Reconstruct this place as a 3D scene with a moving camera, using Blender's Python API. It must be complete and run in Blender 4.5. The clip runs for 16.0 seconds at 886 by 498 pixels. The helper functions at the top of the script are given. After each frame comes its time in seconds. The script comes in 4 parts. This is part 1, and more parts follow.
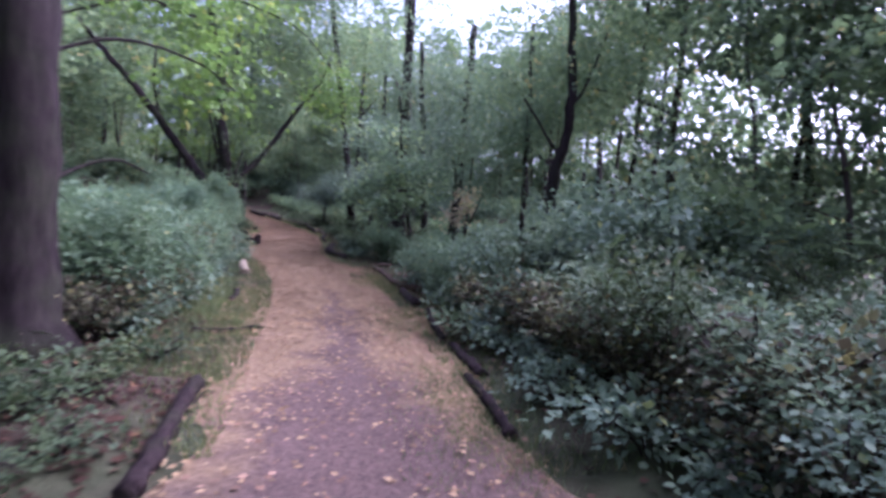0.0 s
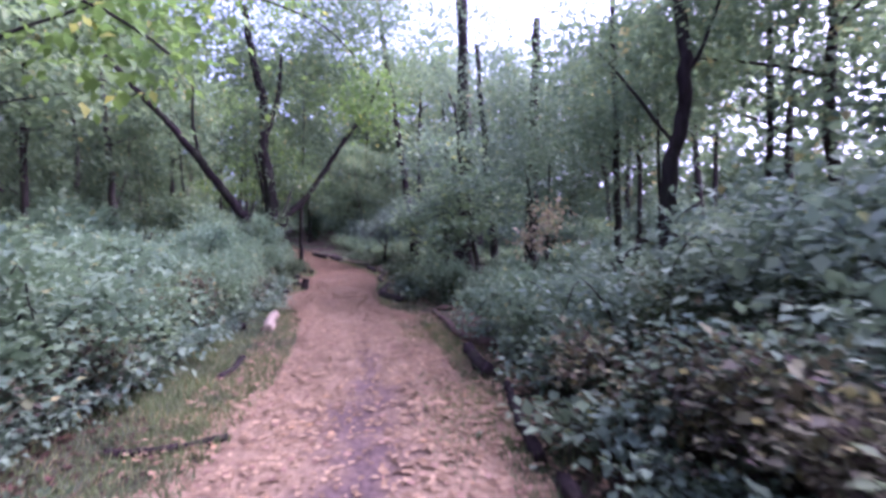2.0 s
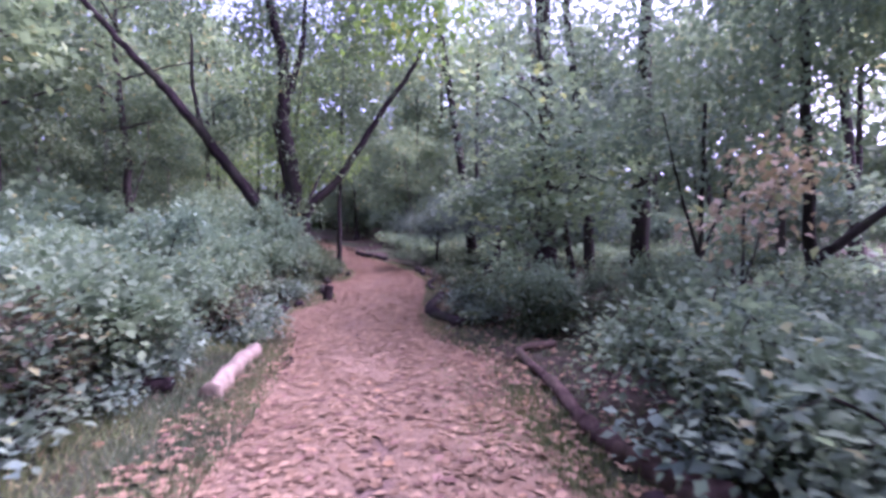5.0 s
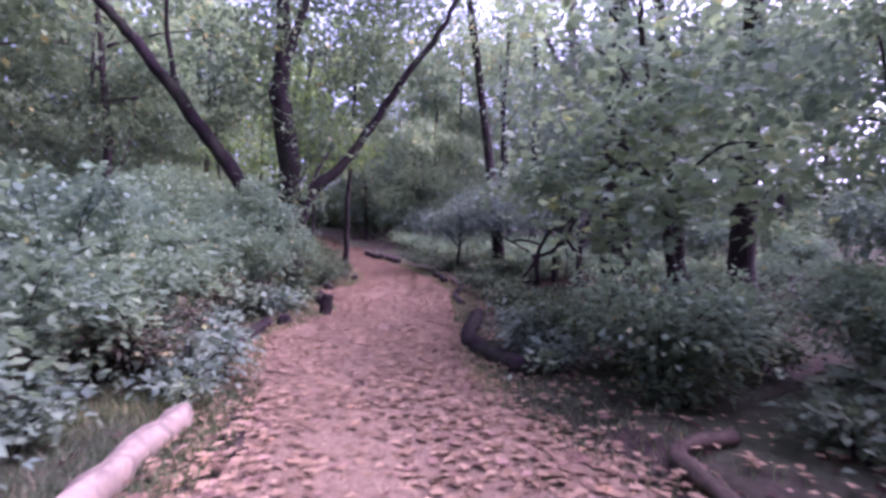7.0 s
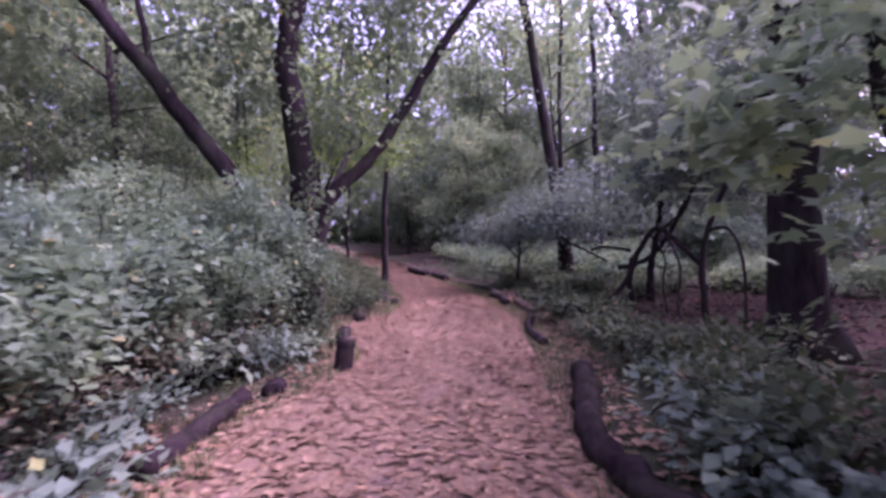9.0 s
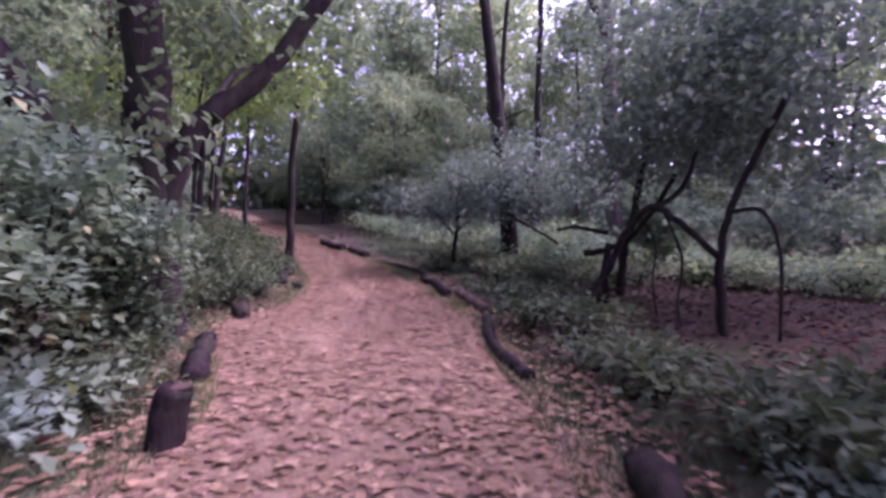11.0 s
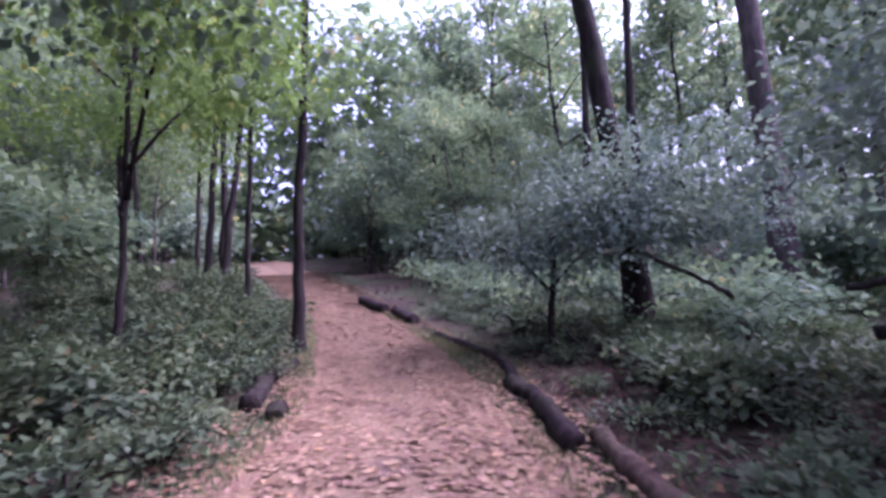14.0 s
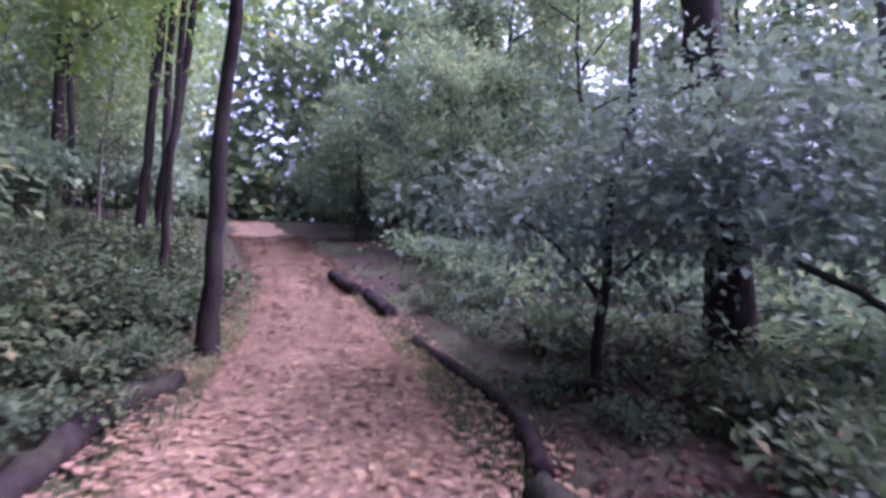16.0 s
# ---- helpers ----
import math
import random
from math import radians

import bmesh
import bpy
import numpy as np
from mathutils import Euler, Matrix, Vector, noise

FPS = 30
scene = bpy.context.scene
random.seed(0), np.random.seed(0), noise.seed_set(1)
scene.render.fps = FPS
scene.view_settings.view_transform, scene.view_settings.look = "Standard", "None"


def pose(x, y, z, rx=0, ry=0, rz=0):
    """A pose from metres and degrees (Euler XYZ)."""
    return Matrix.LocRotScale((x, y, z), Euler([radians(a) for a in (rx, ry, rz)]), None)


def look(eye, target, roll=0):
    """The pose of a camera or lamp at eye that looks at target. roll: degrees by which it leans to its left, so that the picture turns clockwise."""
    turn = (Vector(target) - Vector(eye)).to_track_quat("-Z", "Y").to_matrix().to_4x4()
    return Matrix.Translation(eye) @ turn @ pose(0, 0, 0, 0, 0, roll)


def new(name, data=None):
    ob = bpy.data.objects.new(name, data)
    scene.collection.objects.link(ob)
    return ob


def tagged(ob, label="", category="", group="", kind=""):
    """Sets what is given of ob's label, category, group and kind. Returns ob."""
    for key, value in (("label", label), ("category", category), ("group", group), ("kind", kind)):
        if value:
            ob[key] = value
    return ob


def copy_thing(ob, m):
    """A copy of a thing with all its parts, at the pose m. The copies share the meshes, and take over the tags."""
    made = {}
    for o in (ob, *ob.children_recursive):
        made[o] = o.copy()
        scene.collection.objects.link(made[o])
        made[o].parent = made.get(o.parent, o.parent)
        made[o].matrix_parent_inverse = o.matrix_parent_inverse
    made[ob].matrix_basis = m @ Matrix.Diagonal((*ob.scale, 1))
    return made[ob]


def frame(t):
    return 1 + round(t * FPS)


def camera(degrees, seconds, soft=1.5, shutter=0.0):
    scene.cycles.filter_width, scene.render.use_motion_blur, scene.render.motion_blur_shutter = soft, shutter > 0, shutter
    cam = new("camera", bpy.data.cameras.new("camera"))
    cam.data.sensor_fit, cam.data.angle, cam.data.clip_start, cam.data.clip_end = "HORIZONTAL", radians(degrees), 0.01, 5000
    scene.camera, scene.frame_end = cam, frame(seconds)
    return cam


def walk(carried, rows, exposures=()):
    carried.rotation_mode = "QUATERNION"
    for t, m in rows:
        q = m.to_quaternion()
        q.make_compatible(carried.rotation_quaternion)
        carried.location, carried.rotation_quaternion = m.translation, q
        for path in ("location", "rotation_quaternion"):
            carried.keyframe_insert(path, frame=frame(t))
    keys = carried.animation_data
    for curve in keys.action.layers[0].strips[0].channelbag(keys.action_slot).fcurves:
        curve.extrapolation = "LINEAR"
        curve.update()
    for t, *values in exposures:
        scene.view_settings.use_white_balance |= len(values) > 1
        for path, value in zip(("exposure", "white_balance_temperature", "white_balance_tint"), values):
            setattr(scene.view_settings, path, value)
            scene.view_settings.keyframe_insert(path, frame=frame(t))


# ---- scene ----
cam = camera(84.3, 16.0, soft=3.2, shutter=0.5)
PATH = [
    (0, (0.000, 0.000, 1.500), (0.000, 1.998, 1.413), 2.3),
    (0.5, (0.022, 0.717, 1.500), (0.151, 2.708, 1.363), 0.6),
    (1, (0.037, 1.502, 1.474), (-0.218, 3.485, 1.454), -2.0),
    (1.5, (-0.034, 2.218, 1.471), (-0.208, 4.210, 1.419), 0.1),
    (2, (-0.080, 2.965, 1.437), (-0.374, 4.942, 1.482), -1.8),
    (2.5, (-0.273, 3.681, 1.429), (-0.651, 5.641, 1.558), -0.8),
    (3, (-0.381, 4.365, 1.394), (-0.765, 6.328, 1.401), -0.7),
    (3.5, (-0.606, 5.106, 1.407), (-1.214, 7.010, 1.467), -1.4),
    (4, (-0.716, 5.777, 1.420), (-1.095, 7.741, 1.444), -2.9),
    (4.5, (-0.919, 6.549, 1.455), (-1.463, 8.471, 1.555), -0.1),
    (5, (-1.168, 7.221, 1.477), (-1.675, 9.155, 1.526), -1.6),
    (5.2, (-1.267, 7.489, 1.486), (-1.771, 9.423, 1.566), -1.6),
    (7.3, (-2.534, 10.225, 1.530), (-3.071, 12.151, 1.589), 0.7),
    (7.5, (-2.647, 10.509, 1.547), (-3.107, 12.455, 1.575), 0.7),
    (8, (-2.931, 11.219, 1.591), (-3.650, 13.078, 1.750), -1.0),
    (8.5, (-3.188, 11.865, 1.629), (-3.787, 13.771, 1.712), -1.6),
    (9, (-3.460, 12.556, 1.682), (-4.176, 14.420, 1.796), -1.8),
    (9.5, (-3.737, 13.161, 1.706), (-4.181, 15.111, 1.654), 1.1),
    (9.7, (-3.848, 13.403, 1.715), (-4.195, 15.373, 1.726), 0.5),
    (11.8, (-4.811, 16.234, 1.957), (-5.233, 18.189, 1.932), 0.5),
    (12, (-4.872, 16.570, 2.006), (-5.073, 18.558, 1.908), 0.8),
    (12.5, (-5.027, 17.410, 2.130), (-5.408, 19.371, 2.235), 0.0),
    (13, (-5.289, 18.084, 2.183), (-5.744, 20.029, 2.274), 1.4),
    (13.5, (-5.493, 18.789, 2.218), (-5.950, 20.733, 2.333), -2.1),
    (14, (-5.813, 19.490, 2.284), (-6.443, 21.381, 2.448), -2.5),
    (14.5, (-5.992, 20.142, 2.319), (-6.486, 22.079, 2.385), -1.6),
    (15, (-6.219, 20.927, 2.411), (-6.944, 22.789, 2.502), -0.6),
    (15.5, (-6.439, 21.583, 2.433), (-7.083, 23.477, 2.431), 0.2),
    (16, (-6.636, 22.322, 2.455), (-7.263, 24.221, 2.512), 1.9),
]
walk(cam, [(t, look(e, g, r)) for t, e, g, r in PATH], [(0, 2.26, 5000, 40), (1.5, 2.53, 5010, 51), (3.5, 2.72, 5060, 64), (5, 2.78, 5100, 66), (8, 2.6, 5290, 80), (9, 2.5, 5420, 84), (12, 2.55, 5360, 68), (13, 2.7, 5120, 60), (16, 2.7, 5030, 60)])

# ---- world, sun, exposure ----
world = bpy.data.worlds.new("overcast_sky")
scene.world = world
world.use_nodes = True
wn, wl = world.node_tree.nodes, world.node_tree.links
sky = wn.new("ShaderNodeTexSky")
sky.sky_type = "NISHITA"
sky.sun_disc = False
sky.sun_elevation = radians(48)
sky.sun_rotation = radians(66)
sky.air_density, sky.dust_density, sky.ozone_density = 0.8, 8.0, 0.4
wn["Background"].inputs["Strength"].default_value = 0.15
cloud = wn.new("ShaderNodeHueSaturation")
cloud.inputs["Saturation"].default_value = 0.6
wl.new(sky.outputs["Color"], cloud.inputs["Color"])
wl.new(cloud.outputs["Color"], wn["Background"].inputs["Color"])

sun_data = bpy.data.lights.new("sun", "SUN")
sun_data.energy, sun_data.angle, sun_data.color = 0.7, radians(50), (1.0, 0.96, 0.92)
sun = new("sun", sun_data)
sun.matrix_world = look((18, 8, 26), (0, 0, 0))

# ---- plan of the path and the lie of the land ----
PATH_Y = np.array([-30, 0, 3, 5.2, 8, 10, 12.7, 13.4, 14, 15.5, 16.4, 18, 19, 20.3, 21, 22.2, 24, 24.8, 26, 26.8, 28, 29.5, 32, 35.6, 40, 46, 60], float)
PATH_L = np.array([-1.6, -1.5, -1.75, -2.4, -3.15, -3.8, -4.95, -5.35, -5.7, -6.75, -6.75, -7.05, -7.7, -8.8, -8.9, -8.8, -9.3, -9.7, -10.45, -11.05, -11.7, -12.8, -14.6, -17.8, -22, -28, -42], float)
PATH_R = np.array([1.4, 1.2, 0.85, 0.4, -0.25, -0.85, -1.8, -2.3, -2.85, -3.5, -3.75, -4.1, -4.4, -4.8, -5.0, -5.5, -6.4, -6.8, -7.4, -7.95, -8.85, -9.85, -11.9, -14.8, -18.6, -24, -37], float)
RISE_Y = np.array([-400, -20, 0, 5, 7.5, 10, 13, 17, 21, 24.5, 27, 32, 37, 43, 50, 60, 400], float)
RISE_Z = np.array([0.0, 0.0, 0.0, -0.04, 0.0, 0.12, 0.3, 0.6, 0.83, 1.05, 1.25, 1.85, 2.6, 3.5, 4.7, 6.0, 7.5], float)


def smooth(a, b, v):
    u = np.clip((np.asarray(v, float) - a) / (b - a), 0, 1)
    return u * u * (3 - 2 * u)


def edge_left(y):
    return np.interp(y, PATH_Y, PATH_L)


def edge_right(y):
    return np.interp(y, PATH_Y, PATH_R)


def land(x, y):
    """Height of the ground."""
    x, y = np.asarray(x, float), np.asarray(y, float)
    z = np.interp(y - 1.2, RISE_Y, RISE_Z) * 0.5 + np.interp(y + 1.2, RISE_Y, RISE_Z) * 0.5
    out_l = np.clip(edge_left(y) - x, 0, 18)
    out_r = np.clip(x - edge_right(y), 0, 30)
    z = z + smooth(0, 1.2, out_l) * 0.1 + out_l * (0.03 + 0.11 * smooth(19, 30, y) * (1 - smooth(40, 60, y)))
    z = z + smooth(0, 0.5, out_r) * 0.05 - out_r * 0.03
    z = z - 0.35 * smooth(6, 22, out_r) * (1 - smooth(22, 40, y))
    return z + 0.03 * np.sin(x * 1.7 + y * 0.6) * np.sin(y * 1.3 - x * 0.4)


def spot(x, y, sink=0.0):
    return Vector((x, y, float(land(x, y)) - sink))


# ---- materials ----
def material(name, build):
    m = bpy.data.materials.new(name)
    m.use_nodes = True
    nt = m.node_tree
    build(nt.nodes, nt.links, nt.nodes["Principled BSDF"])
    return m


def ramp(nodes, stops):
    r = nodes.new("ShaderNodeValToRGB")
    els = r.color_ramp.elements
    while len(els) < len(stops):
        els.new(0.5)
    for e, (p, c) in zip(els, stops):
        e.position, e.color = p, (*c, 1)
    return r


def texture(nodes, links, scale, detail=4.0, rough=0.6, stretch=None):
    co = nodes.new("ShaderNodeTexCoord")
    n = nodes.new("ShaderNodeTexNoise")
    n.inputs["Scale"].default_value, n.inputs["Detail"].default_value, n.inputs["Roughness"].default_value = scale, detail, rough
    src = co.outputs["Object"]
    if stretch:
        mp = nodes.new("ShaderNodeMapping")
        mp.inputs["Scale"].default_value = stretch
        links.new(src, mp.inputs["Vector"])
        src = mp.outputs["Vector"]
    links.new(src, n.inputs["Vector"])
    return n


def blend(nodes, links, a, b, fac, mode="MIX"):
    m = nodes.new("ShaderNodeMix")
    m.data_type, m.blend_type = "RGBA", mode
    for sock, v in ((m.inputs[6], a), (m.inputs[7], b), (m.inputs[0], fac)):
        if isinstance(v, (int, float)):
            sock.default_value = v
        elif isinstance(v, tuple):
            sock.default_value = (*v, 1)
        else:
            links.new(v, sock)
    return m.outputs[2]


def bump(nodes, links, height, strength, distance):
    b = nodes.new("ShaderNodeBump")
    b.inputs["Strength"].default_value, b.inputs["Distance"].default_value = strength, distance
    links.new(height, b.inputs["Height"])
    return b.outputs["Normal"]


def leaf_material(name, dark, mid, light, odd=None, odd_share=0.04, rough=0.6, through_share=0.34, calm=0.65, drift_to=((0.7, 0.74, 0.8), (1.24, 1.17, 0.92)), gloss=0.14):
    """Leaf colours vary from leaf to leaf and in drifts from clump to clump; light passes through the blade."""
    def build(nodes, links, bsdf):
        geo = nodes.new("ShaderNodeNewGeometry")
        low, high = (tuple(a + (b - a) * calm for a, b in zip(c, mid)) for c in (dark, light))
        stops = [(0.0, low), (0.5, mid), (1.0 - odd_share, high)]
        if odd:
            stops += [(1.0 - odd_share * 0.7, odd)]
        r = ramp(nodes, stops)
        links.new(geo.outputs["Random Per Island"], r.inputs["Fac"])
        drift = texture(nodes, links, 0.9, 2.0)
        d = ramp(nodes, [(0.32, drift_to[0]), (0.68, drift_to[1])])
        links.new(drift.outputs["Fac"], d.inputs["Fac"])
        c = blend(nodes, links, r.outputs["Color"], d.outputs["Color"], 1.0, "MULTIPLY")
        links.new(c, bsdf.inputs["Base Color"])
        bsdf.inputs["Roughness"].default_value = rough
        bsdf.inputs["Specular IOR Level"].default_value = gloss
        tr = nodes.new("ShaderNodeBsdfTranslucent")
        c2 = blend(nodes, links, c, (1.0, 1.06, 0.9), 1.0, "MULTIPLY")
        links.new(c2, tr.inputs["Color"])
        mx = nodes.new("ShaderNodeMixShader")
        mx.inputs["Fac"].default_value = through_share
        out = nodes["Material Output"]
        links.new(bsdf.outputs["BSDF"], mx.inputs[1])
        links.new(tr.outputs["BSDF"], mx.inputs[2])
        links.new(mx.outputs["Shader"], out.inputs["Surface"])
    return material(name, build)


def bark_material(name, dark, light, moss=0.0):
    def build(nodes, links, bsdf):
        n1 = texture(nodes, links, 9.0, 6.0, 0.7, (1.0, 1.0, 0.22))
        r = ramp(nodes, [(0.3, dark), (0.72, light)])
        links.new(n1.outputs["Fac"], r.inputs["Fac"])
        n2 = texture(nodes, links, 1.6, 3.0)
        k = ramp(nodes, [(0.45, (0, 0, 0)), (0.7, (moss, moss, moss))])
        links.new(n2.outputs["Fac"], k.inputs["Fac"])
        c = blend(nodes, links, r.outputs["Color"], (0.045, 0.06, 0.025), k.outputs["Color"])
        links.new(c, bsdf.inputs["Base Color"])
        bsdf.inputs["Roughness"].default_value = 0.9
        bsdf.inputs["Specular IOR Level"].default_value = 0.05
        links.new(bump(nodes, links, n1.outputs["Fac"], 0.9, 0.03), bsdf.inputs["Normal"])
    return material(name, build)


def earth_build(nodes, links, bsdf):
    n1 = texture(nodes, links, 7.0, 6.0, 0.7)
    r = ramp(nodes, [(0.3, (0.016, 0.012, 0.01)), (0.5, (0.042, 0.03, 0.023)), (0.72, (0.085, 0.06, 0.045))])
    links.new(n1.outputs["Fac"], r.inputs["Fac"])
    n2 = texture(nodes, links, 0.35, 4.0)
    k = ramp(nodes, [(0.42, (0, 0, 0)), (0.58, (0.85, 0.85, 0.85))])
    links.new(n2.outputs["Fac"], k.inputs["Fac"])
    links.new(blend(nodes, links, r.outputs["Color"], (0.045, 0.055, 0.028), k.outputs["Color"]), bsdf.inputs["Base Color"])
    bsdf.inputs["Roughness"].default_value = 0.95
    bsdf.inputs["Specular IOR Level"].default_value = 0.05
    links.new(bump(nodes, links, n1.outputs["Fac"], 0.8, 0.04), bsdf.inputs["Normal"])


def path_build(nodes, links, bsdf):
    """Trodden leaf mould: a dark trampled line along the middle, paler crushed leaves to both sides. Near the start the
    dark tone also paints in shade.
    """
    at = nodes.new("ShaderNodeAttribute")
    at.attribute_name = "across"
    n1 = texture(nodes, links, 22.0, 6.0, 0.75)
    pale = ramp(nodes, [(0.3, (0.12, 0.081, 0.05)), (0.5, (0.192, 0.13, 0.079)), (0.7, (0.28, 0.194, 0.121))])
    links.new(n1.outputs["Fac"], pale.inputs["Fac"])
    beaten_and_shade = ramp(nodes, [(0.3, (0.045, 0.03, 0.029)), (0.6, (0.11, 0.073, 0.069)), (0.8, (0.2, 0.132, 0.118))])
    links.new(n1.outputs["Fac"], beaten_and_shade.inputs["Fac"])
    n2 = texture(nodes, links, 2.2, 4.0)
    add = nodes.new("ShaderNodeMath")
    add.operation = "MULTIPLY_ADD"
    links.new(n2.outputs["Fac"], add.inputs[0])
    add.inputs[1].default_value = 0.9
    links.new(at.outputs["Fac"], add.inputs[2])
    k = ramp(nodes, [(0.46, (0.9, 0.9, 0.9)), (0.74, (0, 0, 0))])
    links.new(add.outputs["Value"], k.inputs["Fac"])
    links.new(blend(nodes, links, pale.outputs["Color"], beaten_and_shade.outputs["Color"], k.outputs["Color"]), bsdf.inputs["Base Color"])
    bsdf.inputs["Specular IOR Level"].default_value = 0.08
    bsdf.inputs["Roughness"].default_value = 0.9
    links.new(bump(nodes, links, n1.outputs["Fac"], 0.8, 0.03), bsdf.inputs["Normal"])


def wood_build(nodes, links, bsdf):
    n1 = texture(nodes, links, 14.0, 5.0, 0.6, (1.0, 1.0, 0.15))
    r = ramp(nodes, [(0.3, (0.11, 0.082, 0.055)), (0.7, (0.28, 0.21, 0.14))])
    links.new(n1.outputs["Fac"], r.inputs["Fac"])
    links.new(r.outputs["Color"], bsdf.inputs["Base Color"])
    bsdf.inputs["Roughness"].default_value = 0.8
    links.new(bump(nodes, links, n1.outputs["Fac"], 0.5, 0.01), bsdf.inputs["Normal"])


MAT_EARTH = material("forest_floor", earth_build)
MAT_PATH = material("trodden_leaf_path", path_build)
MAT_BARE = material("bare_wood", wood_build)
MAT_BARK = bark_material("dark_bark", (0.009, 0.0065, 0.007), (0.036, 0.027, 0.027), 0.3)
MAT_BARK_MID = bark_material("brown_bark", (0.014, 0.01, 0.01), (0.055, 0.042, 0.04), 0.4)
MAT_BARK_PALE = bark_material("grey_bark", (0.035, 0.027, 0.026), (0.12, 0.095, 0.09), 0.3)
MAT_LOG = bark_material("wet_log_bark", (0.009, 0.0065, 0.007), (0.04, 0.027, 0.027), 0.3)
MAT_LOG_BROWN = bark_material("brown_log_bark", (0.035, 0.022, 0.018), (0.13, 0.085, 0.068), 0.3)
MAT_HEDGE = leaf_material("nettle_leaf", (0.085, 0.125, 0.085), (0.14, 0.2, 0.13), (0.21, 0.275, 0.182), (0.27, 0.27, 0.13), 0.02, through_share=0.44)
MAT_BRAMBLE = leaf_material("bramble_leaf", (0.05, 0.036, 0.03), (0.092, 0.086, 0.055), (0.15, 0.155, 0.09), (0.28, 0.25, 0.12), 0.05, calm=0.0)
MAT_SHRUB = leaf_material("shrub_leaf", (0.085, 0.123, 0.094), (0.16, 0.217, 0.155), (0.25, 0.31, 0.222), (0.3, 0.32, 0.12), 0.015, 0.62)
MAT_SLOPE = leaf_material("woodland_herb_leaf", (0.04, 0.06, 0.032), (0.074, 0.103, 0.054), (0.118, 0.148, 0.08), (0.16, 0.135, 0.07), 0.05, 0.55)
MAT_MAPLE = leaf_material("maple_leaf", (0.13, 0.19, 0.125), (0.2, 0.275, 0.17), (0.28, 0.35, 0.22), (0.32, 0.36, 0.14), 0.03, 0.5, 0.42)
MAT_CANOPY = leaf_material("canopy_leaf", (0.086, 0.123, 0.068), (0.158, 0.214, 0.122), (0.245, 0.31, 0.18), (0.34, 0.3, 0.14), 0.04, 0.6, 0.5)
MAT_BRIGHT = leaf_material("young_green_leaf", (0.085, 0.14, 0.035), (0.145, 0.225, 0.06), (0.22, 0.3, 0.085), (0.36, 0.36, 0.1), 0.04, 0.5, 0.46)
MAT_WOOD = leaf_material("woodland_leaf", (0.058, 0.085, 0.05), (0.105, 0.148, 0.088), (0.165, 0.215, 0.132), (0.26, 0.24, 0.11), 0.03, 0.55, 0.48)
MAT_DARK = leaf_material("evergreen_leaf", (0.058, 0.087, 0.075), (0.12, 0.163, 0.134), (0.19, 0.242, 0.2), None, 0.02, 0.62, 0.36)
MAT_AUTUMN = leaf_material("fading_leaf", (0.25, 0.17, 0.12), (0.42, 0.33, 0.2), (0.55, 0.47, 0.28), (0.3, 0.33, 0.14), 0.2, 0.5, 0.35)
MAT_LITTER = leaf_material("fallen_leaf", (0.126, 0.082, 0.048), (0.214, 0.142, 0.081), (0.32, 0.222, 0.13), (0.31, 0.19, 0.095), 0.03, 0.65, 0.08, 0.0, ((0.85, 0.83, 0.84), (1.1, 1.08, 1.05)), 0.04)
# Brown litter off the path, toned far darker for the shade under the trees.
MAT_LITTER_SHADE = leaf_material("shade_toned_leaf", (0.024, 0.014, 0.01), (0.046, 0.026, 0.019), (0.085, 0.048, 0.034), (0.16, 0.085, 0.045), 0.04, 0.7, 0.05, 0.0, ((0.85, 0.83, 0.84), (1.1, 1.08, 1.05)), 0.04)
MAT_LITTER_OLD = leaf_material("trodden_leaf", (0.11, 0.065, 0.046), (0.19, 0.115, 0.08), (0.29, 0.185, 0.13), None, 0.04, 0.7, 0.05, 0.0, ((0.85, 0.83, 0.84), (1.1, 1.08, 1.05)), 0.04)
MAT_GRASS = leaf_material("grass_blade", (0.075, 0.1, 0.045), (0.125, 0.16, 0.075), (0.19, 0.22, 0.11), (0.3, 0.25, 0.15), 0.14, 0.6, 0.3)


# ---- mesh helpers ----
def mesh_from(name, verts, loops, counts, mat, soft=False):
    me = bpy.data.meshes.new(name)
    verts = np.asarray(verts, np.float32).reshape(-1, 3)
    loops, counts = np.asarray(loops, np.int32).ravel(), np.asarray(counts, np.int32).ravel()
    me.vertices.add(len(verts))
    me.vertices.foreach_set("co", verts.ravel())
    me.loops.add(len(loops))
    me.loops.foreach_set("vertex_index", loops)
    me.polygons.add(len(counts))
    me.polygons.foreach_set("loop_start", np.concatenate(([0], np.cumsum(counts)[:-1])).astype(np.int32))
    me.materials.append(mat)
    me.update(calc_edges=True)
    if soft:
        me.shade_smooth()
    return me


def part(name, me, parent, label="", kind=""):
    ob = new(name, me)
    ob.parent = parent
    if label or kind:
        tagged(ob, label, kind=kind)
    return ob


def root(name, at, label, category, group="", kind=""):
    ob = new(name)
    ob.location = at
    ob.empty_display_size = 0.2
    return tagged(ob, label, category, group, kind)


def norm(v):
    return v / np.maximum(np.linalg.norm(v, axis=-1, keepdims=True), 1e-9)


